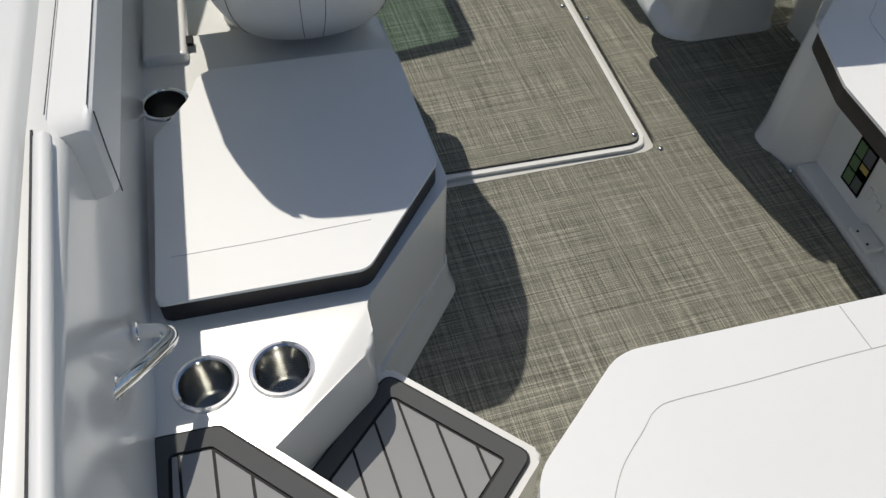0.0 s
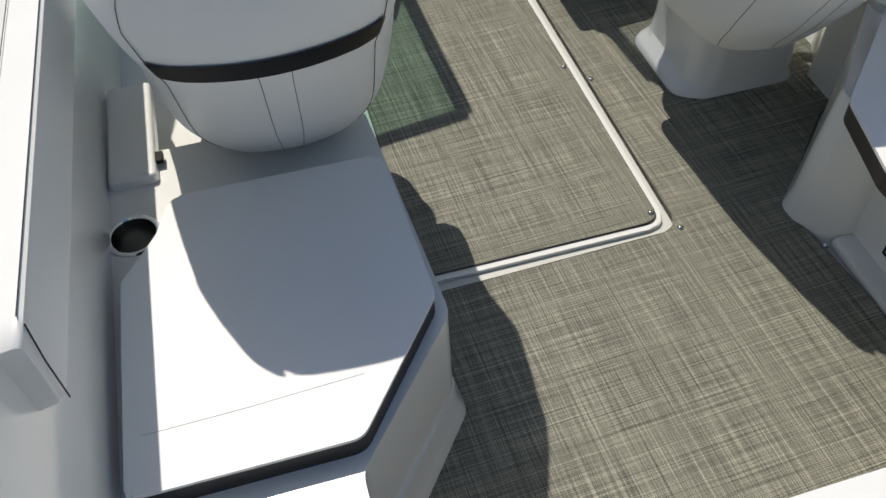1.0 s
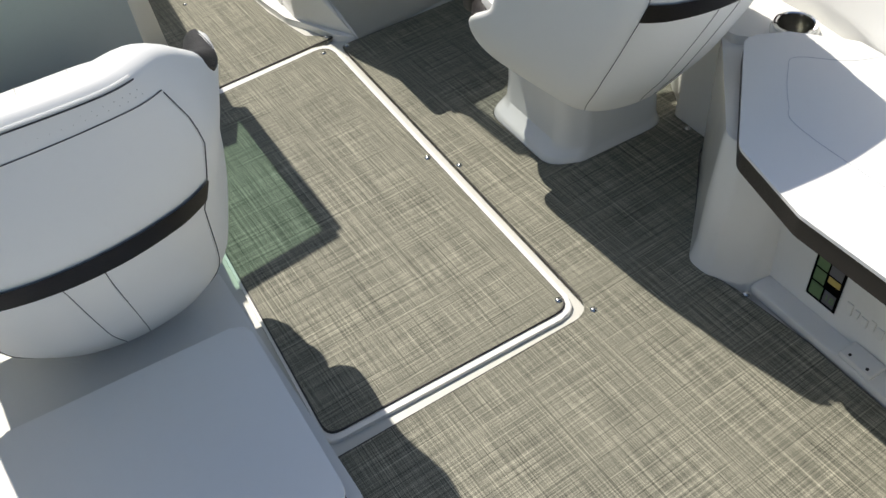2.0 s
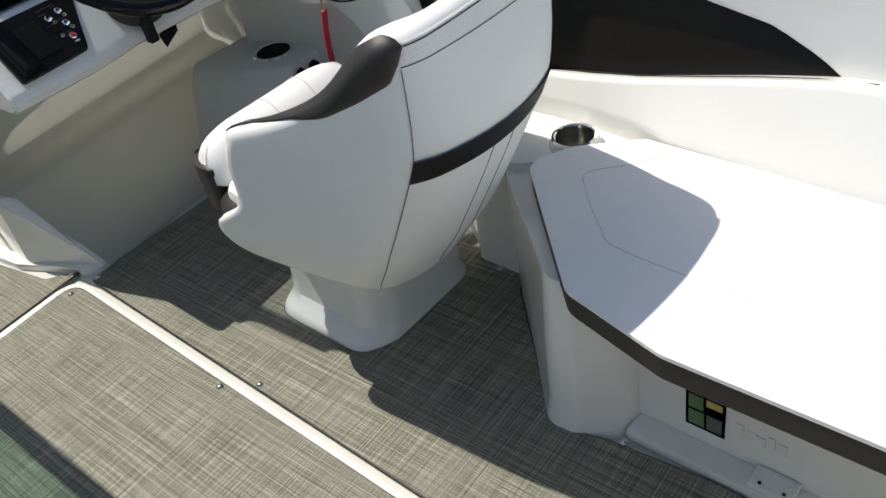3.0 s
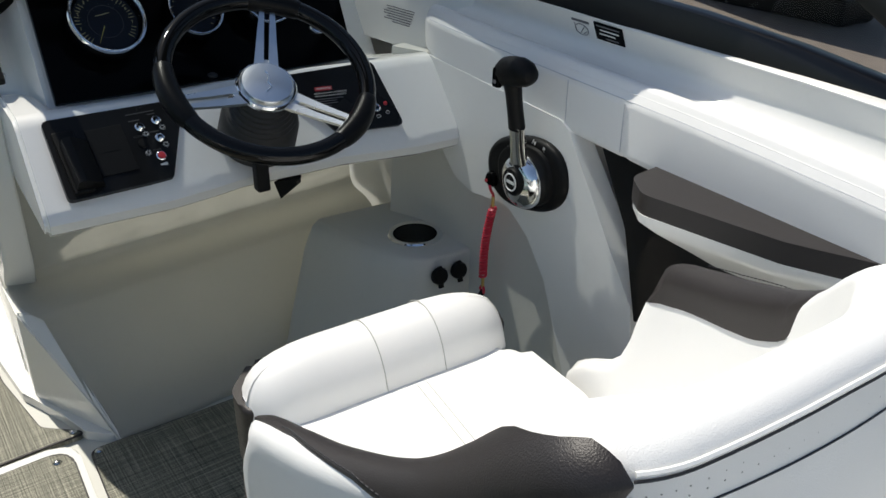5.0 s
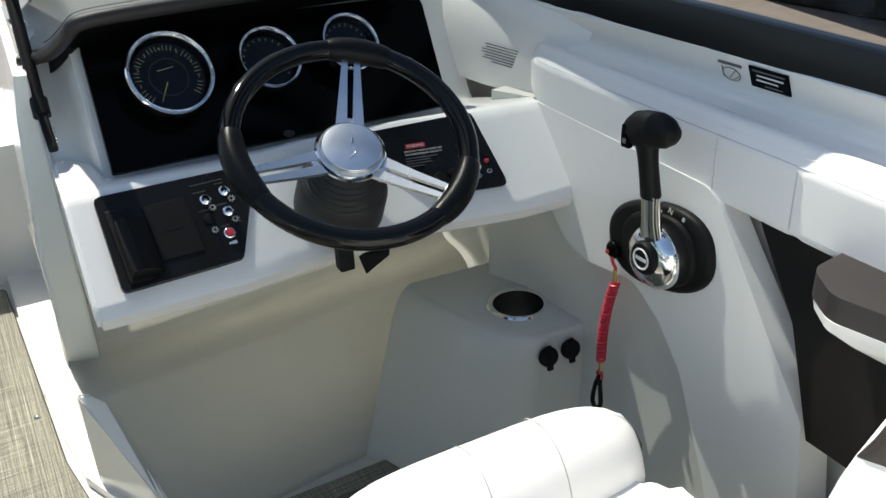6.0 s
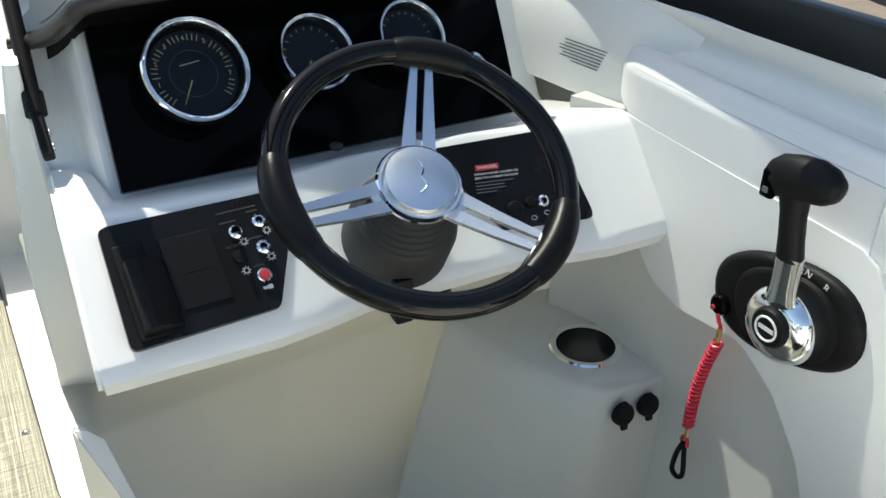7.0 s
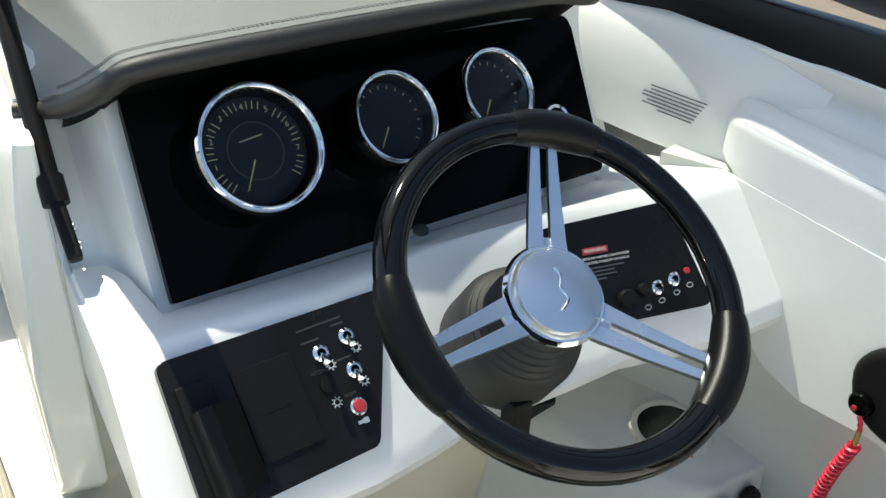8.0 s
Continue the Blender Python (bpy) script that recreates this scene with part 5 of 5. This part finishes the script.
for x, y, r in ((0.018, 0.027, 0.012), (0.042, 0.034, 0.008)):
    bm = bmesh.new()
    lathe(bm, [(r, 0), (r, 0.005), (r * 0.85, 0.008), (0.0, 0.009)], 24, rm @ pose(x, y, 0))
    part("socket_cap", bm, BLACK, rp, "round black socket cap")
for x, y in ((0.046, 0.012), (0.066, 0.017), (0.088, 0.023), (0.108, 0.029)):
    bm = bmesh.new()
    tube(bm, [rm @ Vector((x + 0.0045 * math.cos(k / 6 * math.tau), y + 0.0032 * math.sin(k / 6 * math.tau), 0.0003)) for k in range(6)], 0.0006, 4, closed=True)
    part("symbol", bm, INK, rp)

# sockets on the cup pod
for x in (0.776, 0.826):
    sk = thing("power_socket", "round black power socket with a hinged cap", "socket", "power sockets")
    m = frame_on((x, 1.062, 0.312), (1, 0, 0), (0, -1, 0.15))
    bm = bmesh.new()
    lathe(bm, [(0.0195, -0.004), (0.0195, 0.004), (0.017, 0.008), (0.0, 0.009)], 26, m)
    part("cap", bm, BLACK, sk)
    bm = bmesh.new()
    box(bm, -0.006, 0.006, -0.027, -0.015, 0.0, 0.007, 0.002, 2, m)
    part("tab", bm, BLACK, sk)
    bm = bmesh.new()
    box(bm, -0.006, 0.006, 0.015, 0.023, 0.0, 0.006, 0.002, 2, m)
    part("hinge", bm, BLACK, sk)

# ---- steering wheel details ----
GRIP = material("grip_leather", (0.006, 0.006, 0.006), 0.30, vary=0.2, grain=0.2, grain_size=700, spec=0.15)
for a0, a1 in ((50, 82), (163, 203), (292, 330)):
    bm = bmesh.new()
    k = 16
    pts = [WM @ Vector((0.170 * math.cos(radians(a0 + (a1 - a0) * i / k)), 0.170 * math.sin(radians(a0 + (a1 - a0) * i / k)), 0)) for i in range(k + 1)]
    tube(bm, pts, [0.0158 + 0.0042 * math.sin(math.pi * i / k) ** 0.6 for i in range(k + 1)], 14)
    part("grip", bm, GRIP, wheel, "black grained leather grip")
for ang in (69.5, 188, 309):
    ca, sa = math.cos(radians(ang)), math.sin(radians(ang))
    R = Matrix(((ca, -sa, 0, 0), (sa, ca, 0, 0), (0, 0, 1, 0), (0, 0, 0, 1)))
    b = bmesh.new()
    for side in (-1, 1):
        rings = []
        for t in (0.0, 0.15, 0.5, 0.85, 1.0):
            r = 0.036 + (0.166 - 0.036) * t
            z = -0.034 + 0.030 * t ** 1.3
            w0, w1 = 0.004 + 0.001 * t, 0.022 - 0.009 * t
            rings.append([WM @ R @ Vector((r, side * w, z + h)) for w, h in ((w0, -0.003), (w0, 0.003), (w1, 0.003), (w1, -0.003))])
        loft(b, rings)
    box(b, 0.036, 0.062, -0.02, 0.02, -0.036, -0.030, 0.001, 1, WM @ R)
    part("spoke", b, BRUSHED, wheel, "slotted aluminium spoke")
bm = bmesh.new()
lathe(bm, [(0.052, -0.036), (0.053, -0.03), (0.050, -0.026), (0.047, -0.026)], 40, WM)
part("hub_ring", bm, CHROME, wheel)
bm = bmesh.new()
tube(bm, [WM @ v for v in smooth_path([(-0.010, -0.020, -0.0158), (0.002, -0.012, -0.0158), (0.0, 0.0, -0.0158), (0.006, 0.012, -0.0158), (0.004, 0.022, -0.0158)])], [0.0012] * 25, 6)
part("emblem", bm, CHROME, wheel, "raised curved emblem stroke")
wedge = thing("dash_bracket", "small black plastic bracket under the dash lip", "bracket")
bm = bmesh.new()
loft(bm, [[Vector(p) for p in ring] for ring in (
    [(0.455, 1.150, 0.572), (0.470, 1.160, 0.530), (0.485, 1.165, 0.575)],
    [(0.480, 1.145, 0.572), (0.490, 1.155, 0.545), (0.505, 1.160, 0.575)],
    [(0.505, 1.140, 0.572), (0.508, 1.145, 0.562), (0.512, 1.150, 0.574)])])
part("bracket", bm, BLACK, wedge)
colm = thing("steering_column", "black ribbed steering column boot", "steering column")
bm = bmesh.new()
prof = [(0.036, -0.05)]
for k in range(6):
    prof += [(0.042 + 0.004 * k, -0.056 - 0.009 * k), (0.046 + 0.004 * k, -0.060 - 0.009 * k)]
prof += [(0.070, -0.118), (0.072, -0.17)]
lathe(bm, prof, 36, WM)
part("boot", bm, RUBBER, colm)
bm = bmesh.new()
box(bm, 0.40, 0.425, 1.085, 1.11, 0.585, 0.65, 0.004)
part("tilt_lever", bm, BLACK, colm, "black tilt lever under the column")


# ---- armrest on the starboard side ----
rest = thing("armrest", "brown padded armrest on a white bracket under the coaming pad", "armrest")
bm = bmesh.new()
prism(bm, rounded([(0.872, 0.575), (0.80, 0.565), (0.765, 0.51), (0.81, 0.30), (0.872, 0.17)], [0.01, 0.04, 0.04, 0.06, 0.01], 6), 0.682, 0.714, 0.013, 4)
part("pad", bm, BROWN, rest)
bm = bmesh.new()
o = rounded([(0.872, 0.572), (0.80, 0.562), (0.764, 0.51), (0.81, 0.30), (0.872, 0.17)], 0.03, 6)
loft(bm, [[Vector((0.872 + (p.x - 0.872) * g, 0.36 + (p.y - 0.36) * h, z)) for p in o] for z, g, h in ((0.61, 0.25, 0.45), (0.635, 0.58, 0.66), (0.655, 0.86, 0.86), (0.668, 0.99, 0.985), (0.682, 1.0, 1.0))])
part("bracket", bm, GELCOAT, rest)

# ---- sticker, latch and emblem on the starboard seat front ----
lab = thing("care_label", "small green and black printed label on the seat front", "label")
bm = bmesh.new()
box(bm, 0.4225, 0.4242, -0.392, -0.316, 0.058, 0.200, 0)
part("backing", bm, GLOSS, lab)
bits = [((-0.350, -0.322, 0.150, 0.192), GREEN), ((-0.386, -0.354, 0.150, 0.192), DARKINK), ((-0.386, -0.356, 0.128, 0.145), GOLD), ((-0.350, -0.322, 0.110, 0.145), GREEN), ((-0.352, -0.322, 0.066, 0.104), GREEN), ((-0.386, -0.357, 0.066, 0.104), DARKINK)]
for (y0, y1, z0, z1), mt in bits:
    bm = bmesh.new()
    box(bm, 0.4216, 0.4226, y0, y1, z0, z1)
    part("print_block", bm, mt, lab)
lettering(lab, "18", 0.026, frame_on((0.4212, -0.372, 0.085), (0, -1, 0), (-1, 0, 0)), GREEN)
emb = thing("moulded_emblem", "shallow white emblem moulded into the seat front", "emblem")
bm = bmesh.new()
for k, w in enumerate((0.02, 0.014, 0.022, 0.016, 0.02)):
    y = -0.418 - 0.019 * k
    box(bm, 0.4215, 0.426, y - w * 0.4, y + w * 0.4, 0.085 + 0.006 * (k % 2), 0.118 - 0.005 * (k % 3), 0.0015)
part("letter_bars", bm, GELCOAT, emb)
lat = thing("latch_plate", "white bracket with two screws on the floor flange", "bracket")
bm = bmesh.new()
box(bm, 0.376, 0.424, -0.535, -0.455, 0.018, 0.036, 0.005)
part("plate", bm, GELCOAT, lat)
for y in (-0.475, -0.518):
    bm = bmesh.new()
    lathe(bm, [(0.0035, 0.0), (0.0035, 0.0015), (0.0, 0.002)], 10, pose(0.386, y, 0.036))
    part("screw", bm, RUBBER, lat)

# ---- stitched lines on the cushions ----
def stitch_line(parent, pts, z, r=0.0011, mat=None):
    b = bmesh.new()
    tube(b, [(p[0], p[1], z) for p in pts], r, 6)
    part("seam", b, mat or THREADPALE, parent, "stitched seam")


stitch_line(pad, smooth_path([(0.79, -0.14, 0), (0.68, -0.10, 0), (0.60, -0.02, 0), (0.555, -0.04, 0), (0.47, -0.125, 0), (0.43, -0.20, 0), (0.425, -0.5, 0), (0.425, -0.87, 0)]), 0.4202, 0.0008)
for thing_ob in [o for o in scene.objects if o.name == "seat_cushion"]:
    stitch_line(thing_ob, [(-1.160, -0.522), (-1.0, -0.520), (-0.80, -0.512)], 0.4152, 0.0007)
stitch_line(aft, smooth_path([(0.60, -0.975, 0), (-0.06, -0.991, 0), (-0.30, -1.003, 0), (-0.42, -1.007, 0), (-0.457, -1.016, 0), (-0.486, -1.042, 0), (-0.551, -1.108, 0), (-0.60, -1.22, 0), (-0.62, -1.42, 0), (-0.62, -2.0, 0)]), 0.4548, 0.0009, GREYVINYL)
stitch_line(aft, [(-0.088, -0.905), (-0.082, -0.992)], 0.4548, 0.0009, GREYVINYL)

# ---- port side fittings ----
rail = thing("grab_rail", "polished stainless steel grab rail on the side wall", "grab rail")
bm = bmesh.new()
tube(bm, smooth_path([(-1.208, -0.728, 0.490), (-1.182, -0.730, 0.492), (-1.160, -0.738, 0.496), (-1.148, -0.752, 0.502), (-1.148, -0.772, 0.511), (-1.162, -0.806, 0.532), (-1.184, -0.848, 0.558), (-1.212, -0.895, 0.585)], 6), 0.0125, 14)
part("bar", bm, CHROME, rail)
for p, nrm in (((-1.199, -0.729, 0.491), (1, 0, 0)), ((-1.203, -0.880, 0.577), (1, 0, 0))):
    bm = bmesh.new()
    lathe(bm, [(0.017, 0.0), (0.017, 0.002), (0.014, 0.004), (0.012, 0.004)], 22, frame_on(p, (0, 1, 0), nrm))
    part("flange", bm, CHROME, rail)
roll = thing("coaming_roll", "white vinyl piped roll along the port gunwale", "trim roll")
bm = bmesh.new()
tube(bm, [(-1.238 + 0.0034 * k * 1.9, -0.615 - 0.1 * k, 0.800) for k in range(9)], 0.012, 12)
part("roll", bm, VINYL, roll)
# dark line laid beside the roll as the shadow in its groove
bm = bmesh.new()
tube(bm, [(-1.2525 + 0.0034 * k * 1.9, -0.60 - 0.1 * k, 0.8015) for k in range(9)], 0.0022, 8)
part("piping", bm, THREAD, roll, "dark line painted in as the groove's shadow")
for x, z, mt in ((-1.182, 0.8055, THREAD), (-1.240, 0.7985, THREAD)):
    bm = bmesh.new()
    tube(bm, [(x, -0.565 + 0.1 * k, z - 0.0006) for k in range(19)], 0.0009, 6)
    part("seam", bm, mt, pp)
bm = bmesh.new()
tube(bm, [(-1.174, -0.575, 0.80), (-1.1735, -0.588, 0.74), (-1.174, -0.592, 0.66)], 0.0012, 6)
part("seam", bm, THREAD, pp)
cat_box = thing("moulded_ledge", "low white moulded ledge with a latch notch behind the cushion", "moulding")
bm = bmesh.new()
box(bm, -1.215, -1.115, 0.10, 0.42, 0.34, 0.388, 0.010, 3)
part("block", bm, GELCOAT, cat_box)
bm = bmesh.new()
box(bm, -1.121, -1.100, 0.145, 0.175, 0.372, 0.383, 0.002)
part("latch", bm, BLACK, cat_box, "small black latch")

# ---- windshield ----
def bar(ob, a, b, w, h, mat=None, name="frame_bar"):
    a, b = Vector(a), Vector(b)
    d = b - a
    u = d.normalized()
    up = Vector((0, 0, 1)) if abs(u.z) < 0.95 else Vector((0, 1, 0))
    m = frame_on(a, d, up - u * up.dot(u))
    q = bmesh.new()
    box(q, -0.004, d.length + 0.004, -w / 2, w / 2, -h / 2, h / 2, min(w, h) * 0.25, 2, m)
    return part(name, q, mat or SATIN, ob)


def pane(ob, pts, mat):
    q = bmesh.new()
    f = q.faces.new([q.verts.new(p) for p in pts])
    bmesh.ops.solidify(q, geom=[f], thickness=0.005)
    return part("pane", q, mat, ob, "tinted safety glass")


SATIN = material("black_anodised", (0.010, 0.010, 0.011), 0.30, 0.2, vary=0.2)


def windshield(s, label):
    """One half of the windscreen, wrapped aft at its outer corner; s is -1 to port, +1 to starboard."""
    ob = thing("windshield", label, "windshield", "windshields")
    if s < 0:
        top = [(-0.475, 1.187, 1.20), (-1.20, 1.08, 1.20)]
        base = [(-0.458, 1.66, 0.87), (-1.27, 1.50, 0.85)]
        aft_base = (-1.285, 0.30, 0.825)
    else:
        top = [(0.09, 1.157, 1.20), (0.55, 1.12, 1.21), (0.80, 0.98, 1.215), (0.93, 0.68, 1.20)]
        base = [(0.06, 1.80, 0.955), (0.62, 1.80, 0.94), (0.87, 1.70, 0.95), (0.945, 1.48, 0.957)]
        aft_base = (0.965, 0.115, 0.870)
    bar(ob, top[0], base[0], 0.045, 0.03)
    for a, b in zip(top, top[1:]):
        bar(ob, a, b, 0.045, 0.03)
    for a, b in zip(base, base[1:]):
        bar(ob, a, b, 0.03, 0.03)
    bar(ob, base[-1], top[-1], 0.04, 0.03)
    bar(ob, top[-1], aft_base, 0.04, 0.03)
    if s < 0:
        bar(ob, aft_base, base[-1], 0.035, 0.035)
    else:
        rows = []
        for y, inset, h in ((0.125, 0.03, 0.004), (0.28, 0.020, 0.022), (0.43, 0.012, 0.038), (0.6, 0.006, 0.050), (0.9, 0.003, 0.055), (1.2, 0.003, 0.055), (1.44, 0.003, 0.052), (1.66, -0.05, 0.04)):
            x, z = fall(y, CROWN_X) + inset, fall(y, CROWN_Z) - 0.002
            rows.append([Vector((x + a, y, z + b)) for a, b in ((0.0, 0.0), (0.002, 0.5 * h), (0.008, h - 0.003), (0.014, h), (0.032, h), (0.05, 0.6 * h), (0.075, 0.0))])
        q = bmesh.new()
        loft(q, rows)
        part("side_rail", q, SATIN, ob)
    for k in range(len(top) - 1):
        pane(ob, [top[k], base[k], base[k + 1], top[k + 1]], TINTED if s < 0 else CLEAR)
    pane(ob, [top[-1], base[-1], aft_base], TINTED if s < 0 else CLEAR)
    return ob


windshield(-1, "tinted port windshield half in a black frame")
windshield(1, "tinted starboard windshield half in a black frame")
brace = thing("windshield_brace", "black windshield support strut standing on the dash", "strut")
bm = bmesh.new()
tube(bm, [(0.052, 1.425, 0.822), (0.057, 1.665, 1.098)], 0.0105, 10)
part("strut", bm, BLACK, brace)
bm = bmesh.new()
m = frame_on((0.053, 1.372, 0.772), (0.004, 0.06, 0.06), (1, 0, 0.05))
box(bm, 0.0, 0.085, -0.009, 0.009, -0.006, 0.009, 0.004, 3, m)
foot = part("foot", bm, BLACK, brace, "black hinged foot")
for u in (0.015, 0.035):
    bm = bmesh.new()
    lathe(bm, [(0.005, 0), (0.005, 0.001), (0.003, 0.003), (0, 0.003)], 12, m @ pose(u, 0, 0.009))
    part("screw", bm, STEEL, foot)
bm = bmesh.new()
tube(bm, [(0.052, 1.418, 0.815), (0.0525, 1.438, 0.838)], 0.0135, 12)
part("collar", bm, BLACK, brace)

# ---- gunwale fittings and labels ----
mount = thing("canopy_mount", "chrome deck mount with a polished canopy tube", "deck fitting")
bm = bmesh.new()
lathe(bm, [(0.026, -0.006), (0.026, 0.002), (0.021, 0.012), (0.012, 0.022), (0.0, 0.026)], 24, pose(0.955, 0.085, 0.868))
part("dome", bm, CHROME, mount)
bm = bmesh.new()
tube(bm, [(0.957, 0.072, 0.891), (0.97, 0.022, 0.908)], 0.006, 10)
tube(bm, [(0.97, 0.022, 0.908), (1.01, -0.133, 0.968), (1.11, -0.53, 1.113)], 0.0115, 12)
part("tube", bm, CHROME, mount)
bm = bmesh.new()
tube(bm, [(0.995, -0.078, 0.947), (1.003, -0.108, 0.958)], 0.017, 12)
box(bm, 0.985, 1.015, -0.108, -0.078, 0.953, 0.988, 0.004)
part("clamp", bm, CHROME, mount)
rub = thing("rub_rail", "dark rubber rail along the gunwale edge", "rub rail")
bm = bmesh.new()
tube(bm, [(fall(y, CROWN_X) + fall(y, [(-1.6, -0.02), (-0.6, 0.012), (0.1, 0.022)]), y, fall(y, CROWN_Z) + 0.003) for y in (0.06, 0.0, -0.06, -0.11, -0.16, -0.25, -0.4, -0.6, -0.9, -1.4)], 0.0055, 8)
part("rail", bm, RUBBER, rub)

tag = thing("capacity_label", "black safety label with pale lettering on the gunwale", "label")
TM = frame_on((0.9320, 0.778, 0.8695), (0.03, -1, -0.01), (-0.92, 0, -0.40))
bm = bmesh.new()
box(bm, -0.034, 0.034, -0.0165, 0.0165, -0.001, 0.0012, 0, m=TM)
part("backing", bm, GLOSS, tag)
for k, (w, x0) in enumerate(((0.056, 0.0), (0.046, 0.002), (0.038, -0.004), (0.03, 0.006))):
    bm = bmesh.new()
    box(bm, -w / 2 + x0, w / 2 + x0, 0.010 - 0.0075 * k, 0.0125 - 0.0075 * k, 0.0012, 0.0016, 0, m=TM)
    part("text_bar", bm, INK if k in (1, 2) else DARKINK, tag)
tag2 = thing("capacity_label", "small outlined safety pictogram on the gunwale", "label")
TM2 = frame_on((0.9345, 0.850, 0.866), (0.03, -1, -0.01), (-0.92, 0, -0.40))
bm = bmesh.new()
box(bm, -0.022, 0.022, 0.012, 0.016, 0.0, 0.001, 0, m=TM2)
tube(bm, [TM2 @ Vector((0.017 * math.cos(k / 16 * math.tau), 0.011 * math.sin(k / 16 * math.tau) - 0.003, 0.0006)) for k in range(16)], 0.0007, 4, closed=True)
for a, b in (((-0.016, 0.008), (-0.016, -0.010)), ((-0.004, -0.010), (0.008, 0.004)), ((0.002, -0.012), (0.014, -0.004))):
    tube(bm, [TM2 @ Vector((*a, 0.0006)), TM2 @ Vector((*b, 0.0006))], 0.0007, 4)
part("pictogram", bm, DARKINK, tag2)

# ---- port console and bow ----
pc = thing("port_console", "white moulded port console beside the walkway", "console")
bm = bmesh.new()
loft(bm, [[Vector((x, y, z)) for x, y in o] for z, o in (
    (-0.012, [(-0.53, 1.40), (-0.44, 1.60), (-0.40, 2.7), (-1.27, 2.7), (-1.27, 1.40)]),
    (0.55, [(-0.52, 1.42), (-0.46, 1.60), (-0.42, 2.7), (-1.27, 2.7), (-1.27, 1.42)]),
    (0.86, [(-0.52, 1.50), (-0.47, 1.62), (-0.43, 2.7), (-1.27, 2.7), (-1.27, 1.50)]))])
part("body", bm, LINER, pc)
bm = bmesh.new()
prism(bm, rounded([(-1.27, 2.66), (0.9, 2.66), (0.7, 3.4), (-1.1, 3.4)], 0.03), -0.012, 0.42, 0.02, 3, True)
bow = single("bow_seat_base", bm, GELCOAT, "white moulded bow seat base past the walkway", "seat base")

# ---- yard: a dark hull parked beyond ----
nb = thing("parked_boat", "black hulled boat parked beyond on the asphalt", "boat")
bm = bmesh.new()
rows = []
for t, w, z0 in ((0.0, 0.05, 0.25), (0.06, 0.5, -0.4), (0.3, 0.95, -0.75), (0.7, 1.1, -0.8), (1.0, 1.1, -0.8)):
    c = Vector((8.7, 4.3, 0)).lerp(Vector((11.0, 10.6, 0)), t)
    sx = Vector((0.94, -0.34, 0))
    rows.append([c + sx * (w * a) + Vector((0, 0, z)) for a, z in ((-1, 0.55), (-0.97, 0.1), (-0.7, z0 * 0.6), (0, z0), (0.7, z0 * 0.6), (0.97, 0.1), (1, 0.55), (0.9, 0.6), (-0.9, 0.6))])
loft(bm, rows)
part("hull", bm, GLOSS, nb)
bm = bmesh.new()
box(bm, 9.4, 10.1, 5.6, 9.6, -1.05, -0.72, 0.05)
part("cradle", bm, BLACK, nb)
